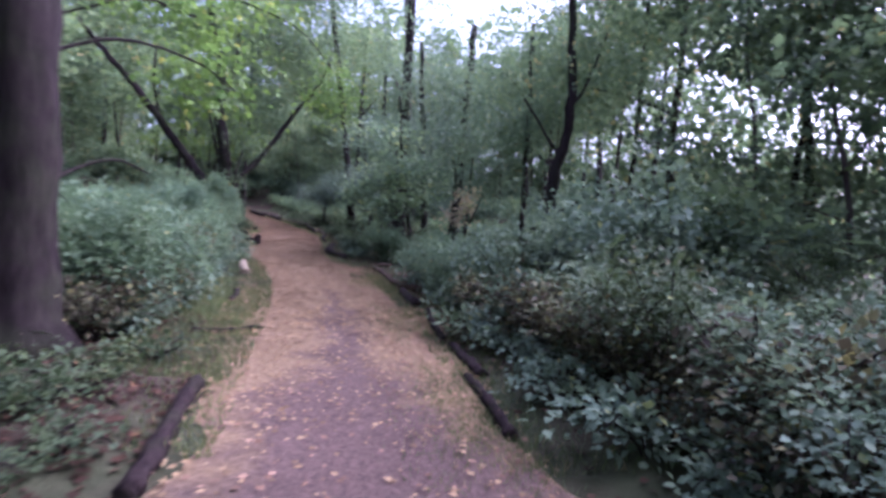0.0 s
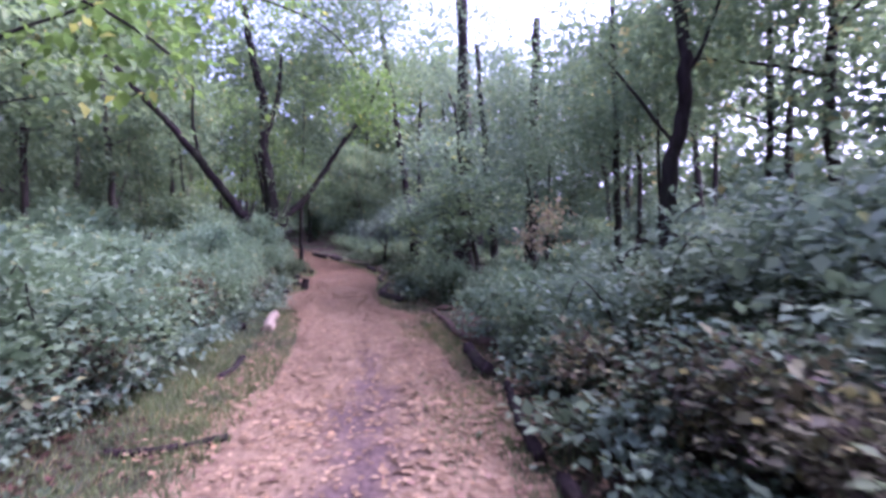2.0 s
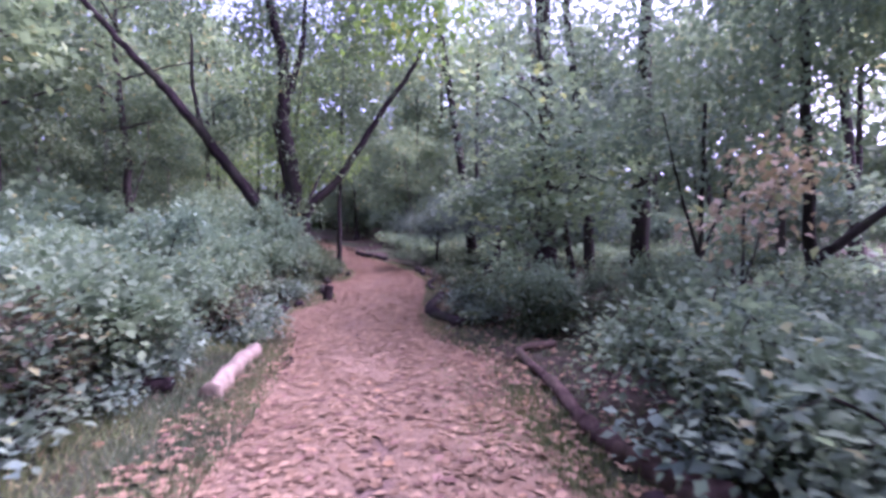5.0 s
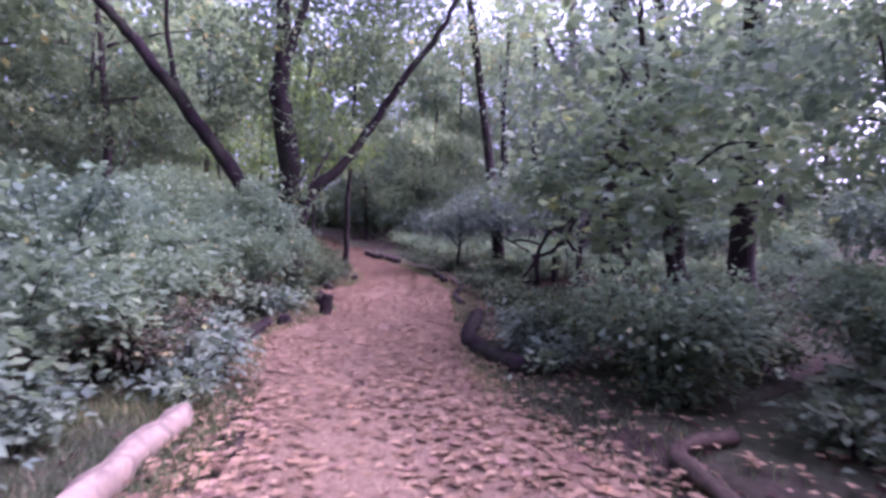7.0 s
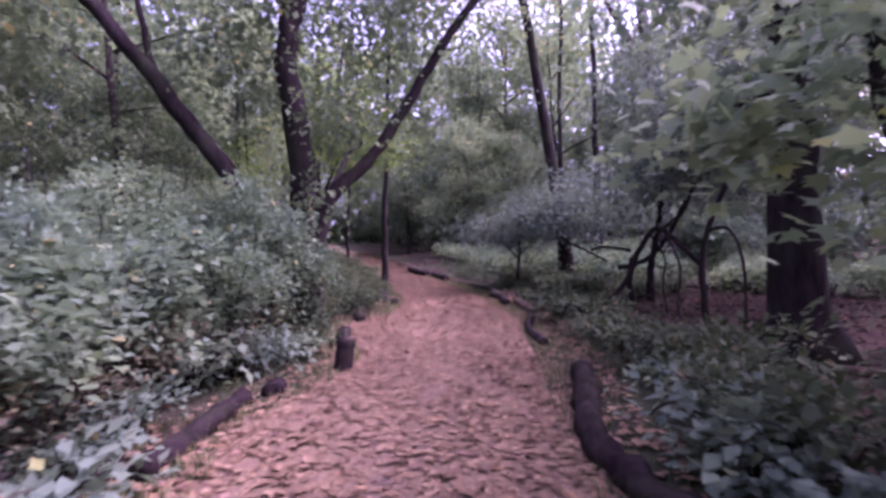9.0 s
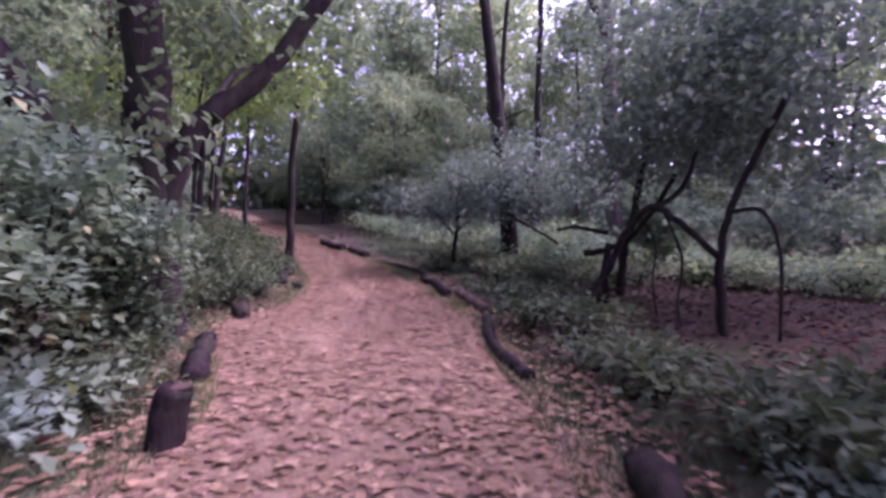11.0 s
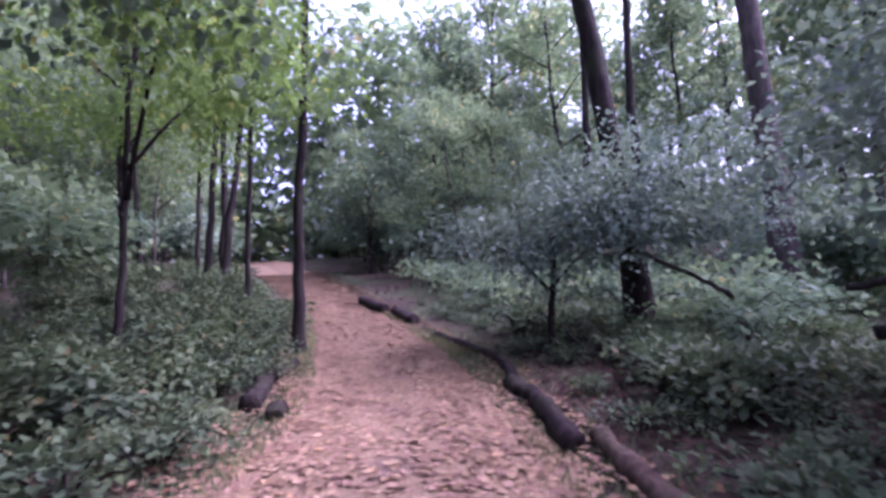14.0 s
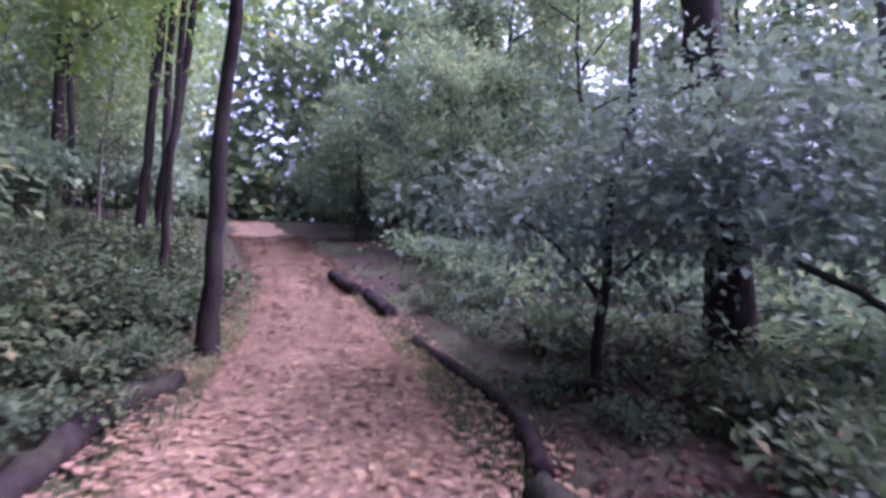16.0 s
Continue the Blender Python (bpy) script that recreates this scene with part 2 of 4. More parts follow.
# blades: base at the origin, tip along y, upper side z
OVATE = (np.array([(0, 0, 0), (0.34, 0.38, 0.09), (0.0, 0.5, 0.0), (-0.34, 0.38, 0.09), (0, 1, -0.12)]), [(0, 1, 2), (0, 2, 3), (1, 4, 2), (2, 4, 3)])
SIMPLE = (np.array([(0, 0, 0), (0.36, 0.45, 0.08), (0, 1, -0.08), (-0.36, 0.45, 0.08)]), [(0, 1, 2), (0, 2, 3)])
BLADE = (np.array([(-0.03, 0, 0), (0.03, 0, 0), (0.0, 1, 0.0)]), [(0, 1, 2)])
CURLED = (np.array([(0, 0, 0.05), (0.36, 0.4, 0.12), (0, 1, 0.06), (-0.36, 0.45, 0.11)]), [(0, 1, 2), (0, 2, 3)])
LOBES = [(0.0, 0.0), (0.5, 0.05), (0.27, 0.25), (0.62, 0.5), (0.24, 0.55), (0.0, 1.0), (-0.24, 0.55), (-0.62, 0.5), (-0.27, 0.25), (-0.5, 0.05)]
MAPLE = (np.array([(0, 0.32, 0.0)] + [(x, y, -0.14 * (x * x + (y - 0.3) ** 2)) for x, y in LOBES]), [(0, 1 + i, 1 + (i + 1) % 10) for i in range(10)])


def leaves(name, pos, way, up, size, blade, mat):
    """One mesh of many leaves: where each is fixed, where it points, its upper side and its length."""
    tmpl, faces = blade
    way = norm(way)
    side = norm(np.cross(way, up))
    top = np.cross(side, way)
    v = pos[:, None, :] + size[:, None, None] * (tmpl[None, :, 0:1] * side[:, None, :] + tmpl[None, :, 1:2] * way[:, None, :] + tmpl[None, :, 2:3] * top[:, None, :])
    n, k = len(pos), len(tmpl)
    f = np.array(faces, np.int64)
    loops = (f[None] + (np.arange(n) * k)[:, None, None]).ravel()
    return mesh_from(name, v.reshape(-1, 3), loops, np.full(n * len(f), f.shape[1]), mat)


def droop(rng, n, out, fall=0.35, spread=0.7):
    """Directions and upper sides of leaves that grow outwards and hang a little."""
    way = norm(out + rng.normal(0, spread, (n, 3)) + np.array([0, 0, -fall]))
    up = norm(np.array([0, 0, 1.0]) + rng.normal(0, 0.24, (n, 3)))
    return way, up


def tube(line, radii, sides=8, rough=0.0, seed=0, caps=True):
    """A round stem along a bent line."""
    line = [Vector(p) for p in line]
    rng = random.Random(seed)
    verts, loops, counts = [], [], []
    ref = Vector((1, 0.3, 0.1)).normalized()
    for i, p in enumerate(line):
        d = (line[min(i + 1, len(line) - 1)] - line[max(i - 1, 0)]).normalized()
        a = (ref - d * ref.dot(d)).normalized()
        ref = a
        b = d.cross(a)
        for k in range(sides):
            t = 2 * math.pi * k / sides
            r = radii[i] * (1 + rough * (rng.random() - 0.5) * 2)
            verts.append(p + a * (r * math.cos(t)) + b * (r * math.sin(t)))
    for i in range(len(line) - 1):
        for k in range(sides):
            q = (k + 1) % sides
            loops += [i * sides + k, i * sides + q, (i + 1) * sides + q, (i + 1) * sides + k]
            counts.append(4)
    if caps:
        loops += list(range(sides))[::-1]
        counts.append(sides)
        loops += [(len(line) - 1) * sides + k for k in range(sides)]
        counts.append(sides)
    return [tuple(v) for v in verts], loops, counts


def bent(points, steps=4, wander=0.0, seed=0):
    """A smooth line through the points, with a little wander."""
    rng = random.Random(seed)
    p = [Vector(q) for q in points]
    out = []
    for i in range(len(p) - 1):
        a, b, c, d = p[max(i - 1, 0)], p[i], p[i + 1], p[min(i + 2, len(p) - 1)]
        for s in range(steps):
            t = s / steps
            q = 0.5 * (2 * b + (c - a) * t + (2 * a - 5 * b + 4 * c - d) * t * t + (3 * b - a - 3 * c + d) * t ** 3)
            out.append(q + Vector((rng.uniform(-1, 1), rng.uniform(-1, 1), rng.uniform(-1, 1))) * wander)
    out.append(p[-1])
    return out


def stem_mesh(name, points, r0, r1, mat, sides=8, wander=0.0, rough=0.1, seed=0, flare=0.0, steps=4):
    line = bent(points, steps, wander, seed)
    n = len(line) - 1
    radii = [r0 + (r1 - r0) * (i / n) ** 0.8 + flare * r0 * max(0, 1 - i / (0.16 * n + 0.5)) ** 2 for i in range(n + 1)]
    v, l, c = tube(line, radii, sides, rough, seed)
    return mesh_from(name, v, l, c, mat, True)


def clump_cloud(rng, clumps, per, spread):
    """Leaf places around clump centres: the cloud is ragged, with gaps between the clumps."""
    c = np.repeat(clumps, per, axis=0)
    off = rng.normal(0, 1, c.shape) * np.array([1, 1, 0.55]) * spread
    return c + off, norm(off + rng.normal(0, 0.2, c.shape))


# ---- the large structure ----
def build_ground():
    xs = np.unique(np.concatenate([np.linspace(-420, -60, 13), np.arange(-60, -26, 2.0), np.arange(-26, 13, 0.3), np.arange(13, 60, 2.0), np.linspace(60, 420, 13)]))
    ys = np.unique(np.concatenate([np.linspace(-300, -30, 9), np.arange(-30, -4, 2.0), np.arange(-4, 46, 0.3), np.arange(46, 90, 2.0), np.linspace(90, 500, 13)]))
    gx, gy = np.meshgrid(xs, ys)
    gz = land(gx, gy)
    rng = np.random.default_rng(3)
    gz = gz + rng.normal(0, 0.012, gz.shape)
    inside = smooth(0.0, 0.5, gx - edge_left(gy)) * smooth(0.0, 0.5, edge_right(gy) - gx)
    gz = gz - 0.05 * inside
    nx, ny = len(xs), len(ys)
    idx = np.arange(nx * ny).reshape(ny, nx)
    quads = np.stack([idx[:-1, :-1], idx[:-1, 1:], idx[1:, 1:], idx[1:, :-1]], -1).reshape(-1, 4)
    me = mesh_from("ground", np.stack([gx, gy, gz], -1), quads, np.full(len(quads), 4), MAT_EARTH, True)
    tagged(new("ground", me), "dark brown forest floor with leaf mould and moss", "ground", kind="structure")


def build_path():
    ys = np.arange(-6, 58, 0.15)
    cols = np.linspace(0, 1, 19)
    rng = np.random.default_rng(4)
    jl = np.convolve(rng.normal(0, 0.3, len(ys)), np.ones(5) / 5, "same")
    jr = np.convolve(rng.normal(0, 0.3, len(ys)), np.ones(5) / 5, "same")
    l, r = edge_left(ys) + jl - 0.1, edge_right(ys) + jr + 0.1
    gx = l[:, None] + (r - l)[:, None] * cols[None]
    gy = np.repeat(ys[:, None], len(cols), 1)
    hump = np.minimum(smooth(0, 0.12, cols), smooth(0, 0.12, 1 - cols))
    gz = land(gx, gy) + (hump * 0.07 - 0.055)[None] - (0.035 * np.exp(-((cols - 0.5) / 0.14) ** 2))[None] + rng.normal(0, 0.006, gx.shape)
    ny, nx = gx.shape
    idx = np.arange(nx * ny).reshape(ny, nx)
    quads = np.stack([idx[:-1, :-1], idx[:-1, 1:], idx[1:, 1:], idx[1:, :-1]], -1).reshape(-1, 4)
    me = mesh_from("path", np.stack([gx, gy, gz], -1), quads, np.full(len(quads), 4), MAT_PATH, True)
    at = me.attributes.new("across", "FLOAT", "POINT")
    # The last term darkens the first metres: shade put into the path's colour.
    at.data.foreach_set("value", (np.abs(cols - 0.5)[None] * 1.6 + 0.22 * smooth(7.5, 11, ys)[:, None] - 0.42 * (1 - smooth(3, 6, ys))[:, None]).ravel().astype(np.float32))
    tagged(new("path", me), "trodden footpath covered in pinkish brown fallen leaves", "path", kind="structure")


def build_litter():
    rng = np.random.default_rng(5)
    n = 64000
    y = rng.uniform(0, 1, n) ** 0.8 * 44 - 1
    l, r = edge_left(y), edge_right(y)
    u = rng.uniform(-0.12, 1.12, n)
    u = np.where((u > 1) & (y > 11.2) & (y < 14.8), 1 + (u - 1) * 4.5, u)
    keep = rng.uniform(0, 1, n) < (0.22 + 0.78 * smooth(2.5, 6.5, y)) * np.where((u < 0) | (u > 1), 0.6 * smooth(4, 9, y), (0.3 + 0.35 * smooth(7, 11, y)) + (0.7 - 0.35 * smooth(7, 11, y)) * np.clip(np.abs(u - 0.5) / 0.22, 0, 1))
    y, u, l, r = y[keep], u[keep], l[keep], r[keep]
    x = l + (r - l) * u
    z = land(x, y) + 0.021 - 0.035 * np.exp(-((u - 0.5) / 0.14) ** 2) + 0.02 * ((u < 0) | (u > 1))
    n = len(x)
    a = rng.uniform(0, 6.283, n)
    way = np.stack([np.cos(a), np.sin(a), rng.normal(0, 0.08, n)], -1)
    up = np.stack([rng.normal(0, 0.11, n), rng.normal(0, 0.11, n), np.ones(n)], -1)
    size = rng.uniform(0.04, 0.11, n) * (0.7 + 0.3 * smooth(4, 9, y))
    # The last term adds darker leaves near the start, standing in for shade.
    old = rng.uniform(0, 1, n) < 0.1 + 0.3 * smooth(15, 20, y) + 0.3 * (1 - smooth(2, 5, y))
    at = np.stack([x, y, z], -1)
    me = leaves("old_leaf_litter", at[old], way[old], up[old], size[old], CURLED, MAT_LITTER_OLD)
    tagged(new("old_leaf_litter", me), "dark brown rotting leaves trodden into the footpath", "fallen leaves", kind="stuff")
    me = leaves("leaf_litter", at[~old], way[~old], up[~old], size[~old], CURLED, MAT_LITTER)
    tagged(new("leaf_litter", me), "pinkish tan fallen leaves strewn over the footpath", "fallen leaves", kind="stuff")
    n = 38000
    y = np.where(rng.uniform(0, 1, n) < 0.45, rng.uniform(-2, 46, n), rng.uniform(17.5, 27.5, n))
    y[:6000] = rng.uniform(-1, 7, 6000)
    side = rng.uniform(0, 1, n) < 0.2
    side[:6000] = True
    d = rng.uniform(0, 1, n) ** 0.8 * 9
    x = np.where(side, edge_left(y) - d * 0.4, edge_right(y) + d)
    a = rng.uniform(0, 6.283, n)
    way = np.stack([np.cos(a), np.sin(a), rng.normal(0, 0.15, n)], -1)
    up = np.stack([rng.normal(0, 0.3, n), rng.normal(0, 0.3, n), np.ones(n)], -1)
    me = leaves("wood_litter", np.stack([x, y, land(x, y) + 0.015], -1), way, up, rng.uniform(0.05, 0.11, n), CURLED, MAT_LITTER_SHADE)
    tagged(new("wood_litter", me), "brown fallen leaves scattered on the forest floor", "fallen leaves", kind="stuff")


def build_grass():
    rng = np.random.default_rng(6)
    n = 75000
    y = rng.uniform(3.0, 31, n)
    left = rng.uniform(0, 1, n) < 0.5
    d = np.abs(rng.normal(0, 0.45, n)) - 0.34
    drift = np.sin(y * 1.1) * np.sin(y * 0.37 + 1) + np.where(left, 0.25, 0.2)
    keep = rng.normal(0, 0.5, n) < drift
    x = np.where(left, edge_left(y) - d, edge_right(y) + d)
    x, y = x[keep], y[keep]
    n2 = 38000
    y2 = rng.uniform(1.5, 13, n2)
    x2 = edge_right(y2) - 0.42 + rng.normal(0, 0.22, n2)
    keep2 = rng.normal(0, 0.4, n2) < np.sin(y2 * 1.7 + 1.2) * 0.9 + np.sin(x2 * 9 + y2 * 3) * 0.4
    n3 = 34000
    y3 = rng.uniform(4.5, 13.8, n3)
    x3 = edge_left(y3) + 0.15 - rng.uniform(0, 1, n3) * 1.25
    keep3 = rng.normal(0, 0.5, n3) < 0.5 + np.sin(y3 * 1.9 + x3 * 2.0) * 0.5
    x, y = np.concatenate([x, x2[keep2], x3[keep3]]), np.concatenate([y, y2[keep2], y3[keep3]])
    tall = np.concatenate([np.ones(int(keep.sum())), np.full(int(keep2.sum()), 0.65), np.full(int(keep3.sum()), 0.9)])
    n = len(x)
    way = np.stack([rng.normal(0, 0.45, n), rng.normal(0, 0.45, n), np.ones(n)], -1)
    up = rng.normal(0, 1, (n, 3))
    me = leaves("grass", np.stack([x, y, land(x, y) - 0.01], -1), way, up, rng.uniform(0.04, 0.14, n) * tall, (BLADE[0] * np.array([1.6, 1, 1]), BLADE[1]), MAT_GRASS)
    tagged(new("grass", me), "short green grass growing along the path's edges", "grass", kind="stuff")


build_ground()
build_path()
build_litter()
build_grass()


# ---- trees ----
def crown_mesh(name, rng, centres, reach, per, size, mat, blade=SIMPLE, spread=0.45, fall=0.35):
    """centres: (x, y, z, rx, ry, rz, clumps) ellipsoids, filled with clumps mostly towards their skin."""
    cl = []
    for cx, cy, cz, rx, ry, rz, n in centres:
        d = norm(rng.normal(0, 1, (n, 3)))
        rad = rng.uniform(0.25, 1.0, (n, 1)) ** 0.55 * rng.uniform(0.8, 1.15, (n, 1))
        cl.append(np.array([cx, cy, cz]) + d * rad * np.array([rx, ry, rz]))
    cl = np.concatenate(cl)
    pos, out = clump_cloud(rng, cl, per, spread * reach)
    way, up = droop(rng, len(pos), out, fall)
    return leaves(name, pos, way, up, rng.uniform(0.65, 1.3, len(pos)) * size, blade, mat)


def tree(at, trunk, r0, r1, limbs, centres, label, bark, leaf, size=0.13, per=45, spread=0.45, seed=1, flare=0.5, blade=SIMPLE, category="tree", group="", name="tree", fall=0.35, crown_label=""):
    """trunk and limbs: bent lines from the tree's foot; limbs: (points, r0, r1); centres: the crown's masses."""
    rng = np.random.default_rng(seed)
    t = root(name, at, label, category, group)
    part("trunk", stem_mesh("trunk", trunk, r0, r1, bark, 12, r0 * (0.12 if r0 > 0.2 else 0.3), 0.1, seed, flare, 5), t)
    made = []
    for i, (pts, a, b) in enumerate(limbs):
        made.append((Vector(pts[-1]), part("limb", stem_mesh("limb", pts, a, b, bark, 12 if a > 0.12 else 7, a * (0.12 if a > 0.12 else 0.35), 0.1, seed + i, 0.15, 7 if a > 0.12 else 4), t)))
    if group:
        part("crown", crown_mesh("crown", rng, centres, 1.0, per, size, leaf, blade, spread, fall), t, crown_label, "stuff")
        return t
    for c in centres:
        bearer = min(made, key=lambda q: (q[0] - Vector(c[:3])).length, default=None)
        near = bearer and (bearer[0] - Vector(c[:3])).length < 1.5
        part("foliage", crown_mesh("foliage", rng, [c], 1.0, per, size, leaf, blade, spread, fall), bearer[1] if near else t, crown_label, "stuff")
    return t


def wood_tree(seed, height, r, crown_low, width, leaf, size, n, bark):
    """A woodland tree, its stem bare below and crown ragged above, built at the origin."""
    rng = random.Random(seed)
    lean = Vector((rng.uniform(-0.6, 0.6), rng.uniform(-0.6, 0.6), 0))
    trunk = [(0, 0, -0.2), tuple(lean * 0.25 + Vector((0.08, 0, height * 0.3))), tuple(lean * 0.7 + Vector((-0.1, 0.1, height * 0.62))), tuple(lean + Vector((0, 0, height * 0.95)))]
    limbs, centres = [], []
    for i in range(7):
        f = crown_low + (0.95 - crown_low) * (i + 0.5) / 7
        a = i * 2.4 + rng.uniform(-0.4, 0.4)
        w = width * (1.1 - 0.5 * f) * rng.uniform(0.75, 1.2)
        p0 = lean * f + Vector((0, 0, height * f * 0.9))
        p1 = p0 + Vector((math.cos(a) * w * 0.5, math.sin(a) * w * 0.5, height * 0.06))
        p2 = p0 + Vector((math.cos(a) * w, math.sin(a) * w, height * 0.1))
        limbs.append(([tuple(p0), tuple(p1), tuple(p2)], r * 0.35, r * 0.08))
        centres.append((p2.x * 0.8, p2.y * 0.8, p2.z + 0.2, w * 0.62, w * 0.62, height * 0.1, n))
    centres.append((lean.x, lean.y, height * 0.95, width * 0.5, width * 0.5, height * 0.1, n))
    return tree((0, 0, 0), trunk, r, r * 0.25, limbs, centres, "tall woodland tree with dark trunk and green leaves", bark, leaf, size, 34, 0.36, seed, 0.4, group="woodland trees")


def scatter(makers, places, group_scale=(0.85, 1.2), seed=2):
    """Stands a copy of one of the made things at every place."""
    rng = random.Random(seed)
    for i, (x, y) in enumerate(places):
        src = makers[i % len(makers)]
        s = rng.uniform(*group_scale)
        m = Matrix.Translation(spot(x, y)) @ pose(0, 0, 0, rng.uniform(-3, 3), rng.uniform(-3, 3), rng.uniform(0, 360)) @ Matrix.Diagonal((s, s, s * rng.uniform(0.9, 1.1), 1))
        c = copy_thing(src, m)
        c.matrix_basis = m
    for src in makers:
        for o in (*src.children_recursive, src):
            bpy.data.objects.remove(o)


def from_foot(foot, pts):
    """World points, as seen from the tree's foot."""
    return [(x - foot[0], y - foot[1], z - foot[2]) for x, y, z in pts]


def masses(foot, rows):
    return [(x - foot[0], y - foot[1], z - foot[2], rx, ry, rz, n) for x, y, z, rx, ry, rz, n in rows]


def spreading_tree():
    """The large tree with three leaning limbs on the bank."""
    f = tuple(spot(-8.87, 19.82, 0.19))
    tree(f, [(0, 0, 0)] + from_foot(f, [(-8.87, 19.82, 2.34), (-8.88, 19.73, 4.12), (-9.07, 19.64, 5.71), (-9.01, 19.64, 7.20), (-9.33, 19.45, 8.98), (-9.47, 19.26, 10.85)]), 0.31, 0.1,
         [(from_foot(f, [(-8.91, 19.78, 1.87), (-9.71, 19.08, 3.37), (-10.41, 18.51, 4.63), (-11.16, 17.77, 5.99), (-11.76, 17.16, 6.92), (-12.51, 16.36, 8.14)]), 0.21, 0.07),
          (from_foot(f, [(-8.82, 19.87, 2.15), (-8.44, 20.01, 3.18), (-7.84, 20.48, 3.98), (-7.09, 20.76, 5.15), (-6.39, 20.95, 6.22), (-5.59, 21.13, 7.30), (-5.08, 21.27, 8.51)]), 0.16, 0.05),
          (from_foot(f, [(-9.05, 19.64, 6.08), (-8.58, 19.82, 7.58), (-8.44, 19.92, 9.26)]), 0.13, 0.05),
          (from_foot(f, [(-8.91, 19.73, 2.53), (-9.33, 20.01, 4.21), (-9.89, 20.29, 6.08)]), 0.1, 0.04),
          (from_foot(f, [(-10.64, 18.33, 4.96), (-10.74, 18.05, 6.27), (-10.55, 17.77, 7.58)]), 0.07, 0.03),
          (from_foot(f, [(-8.77, 20.01, 2.90), (-8.87, 21.23, 4.21), (-9.15, 22.35, 4.86)]), 0.07, 0.03)],
         masses(f, [(-8.2, 20.6, 8.6, 2.4, 1.8, 1.3, 34), (-10.4, 20.4, 11.0, 3.0, 2.6, 1.4, 34), (-5.8, 21.6, 9.8, 2.4, 2.0, 1.4, 30), (-9.3, 22.4, 6.6, 2.2, 1.4, 1.6, 22), (-8.55, 19.2, 3.0, 0.5, 0.35, 0.4, 7), (-8.1, 19.5, 4.4, 0.7, 0.5, 0.5, 9), (-9.6, 18.9, 5.6, 1.0, 0.7, 0.6, 12), (-8.9, 19.0, 6.6, 1.0, 0.7, 0.6, 12), (-7.2, 20.3, 6.3, 0.9, 0.6, 0.6, 10), (-8.5, 20.6, 12.4, 3.2, 2.4, 1.4, 40), (-5.5, 21.5, 12.0, 2.6, 2.2, 1.4, 34), (-12.0, 19.6, 12.0, 2.8, 2.2, 1.4, 34), (-12.0, 19.6, 9.6, 2.6, 2.0, 1.6, 30), (-9.6, 22.6, 8.8, 2.6, 1.8, 1.6, 30), (-11.6, 20.8, 6.4, 2.0, 1.5, 1.8, 22), (-7.2, 22.4, 8.0, 1.8, 1.3, 1.4, 16), (-11.2, 21.4, 9.4, 2.4, 2.0, 1.4, 20), (-9.05, 20.57, 9.91, 3.6, 3.2, 1.8, 34), (-11.86, 17.67, 8.51, 2.2, 2.0, 1.4, 16), (-5.87, 21.41, 8.70, 1.9, 1.8, 1.3, 16), (-9.24, 22.16, 5.05, 1.5, 1.2, 0.7, 16), (-9.99, 21.60, 6.45, 2.0, 1.6, 1.5, 18), (-7.74, 22.35, 6.64, 1.4, 1.2, 1.0, 10)]),
         "large dark spreading tree with leaning limbs on the bank", MAT_BARK, MAT_WOOD, 0.14, 42, 0.42, 101)


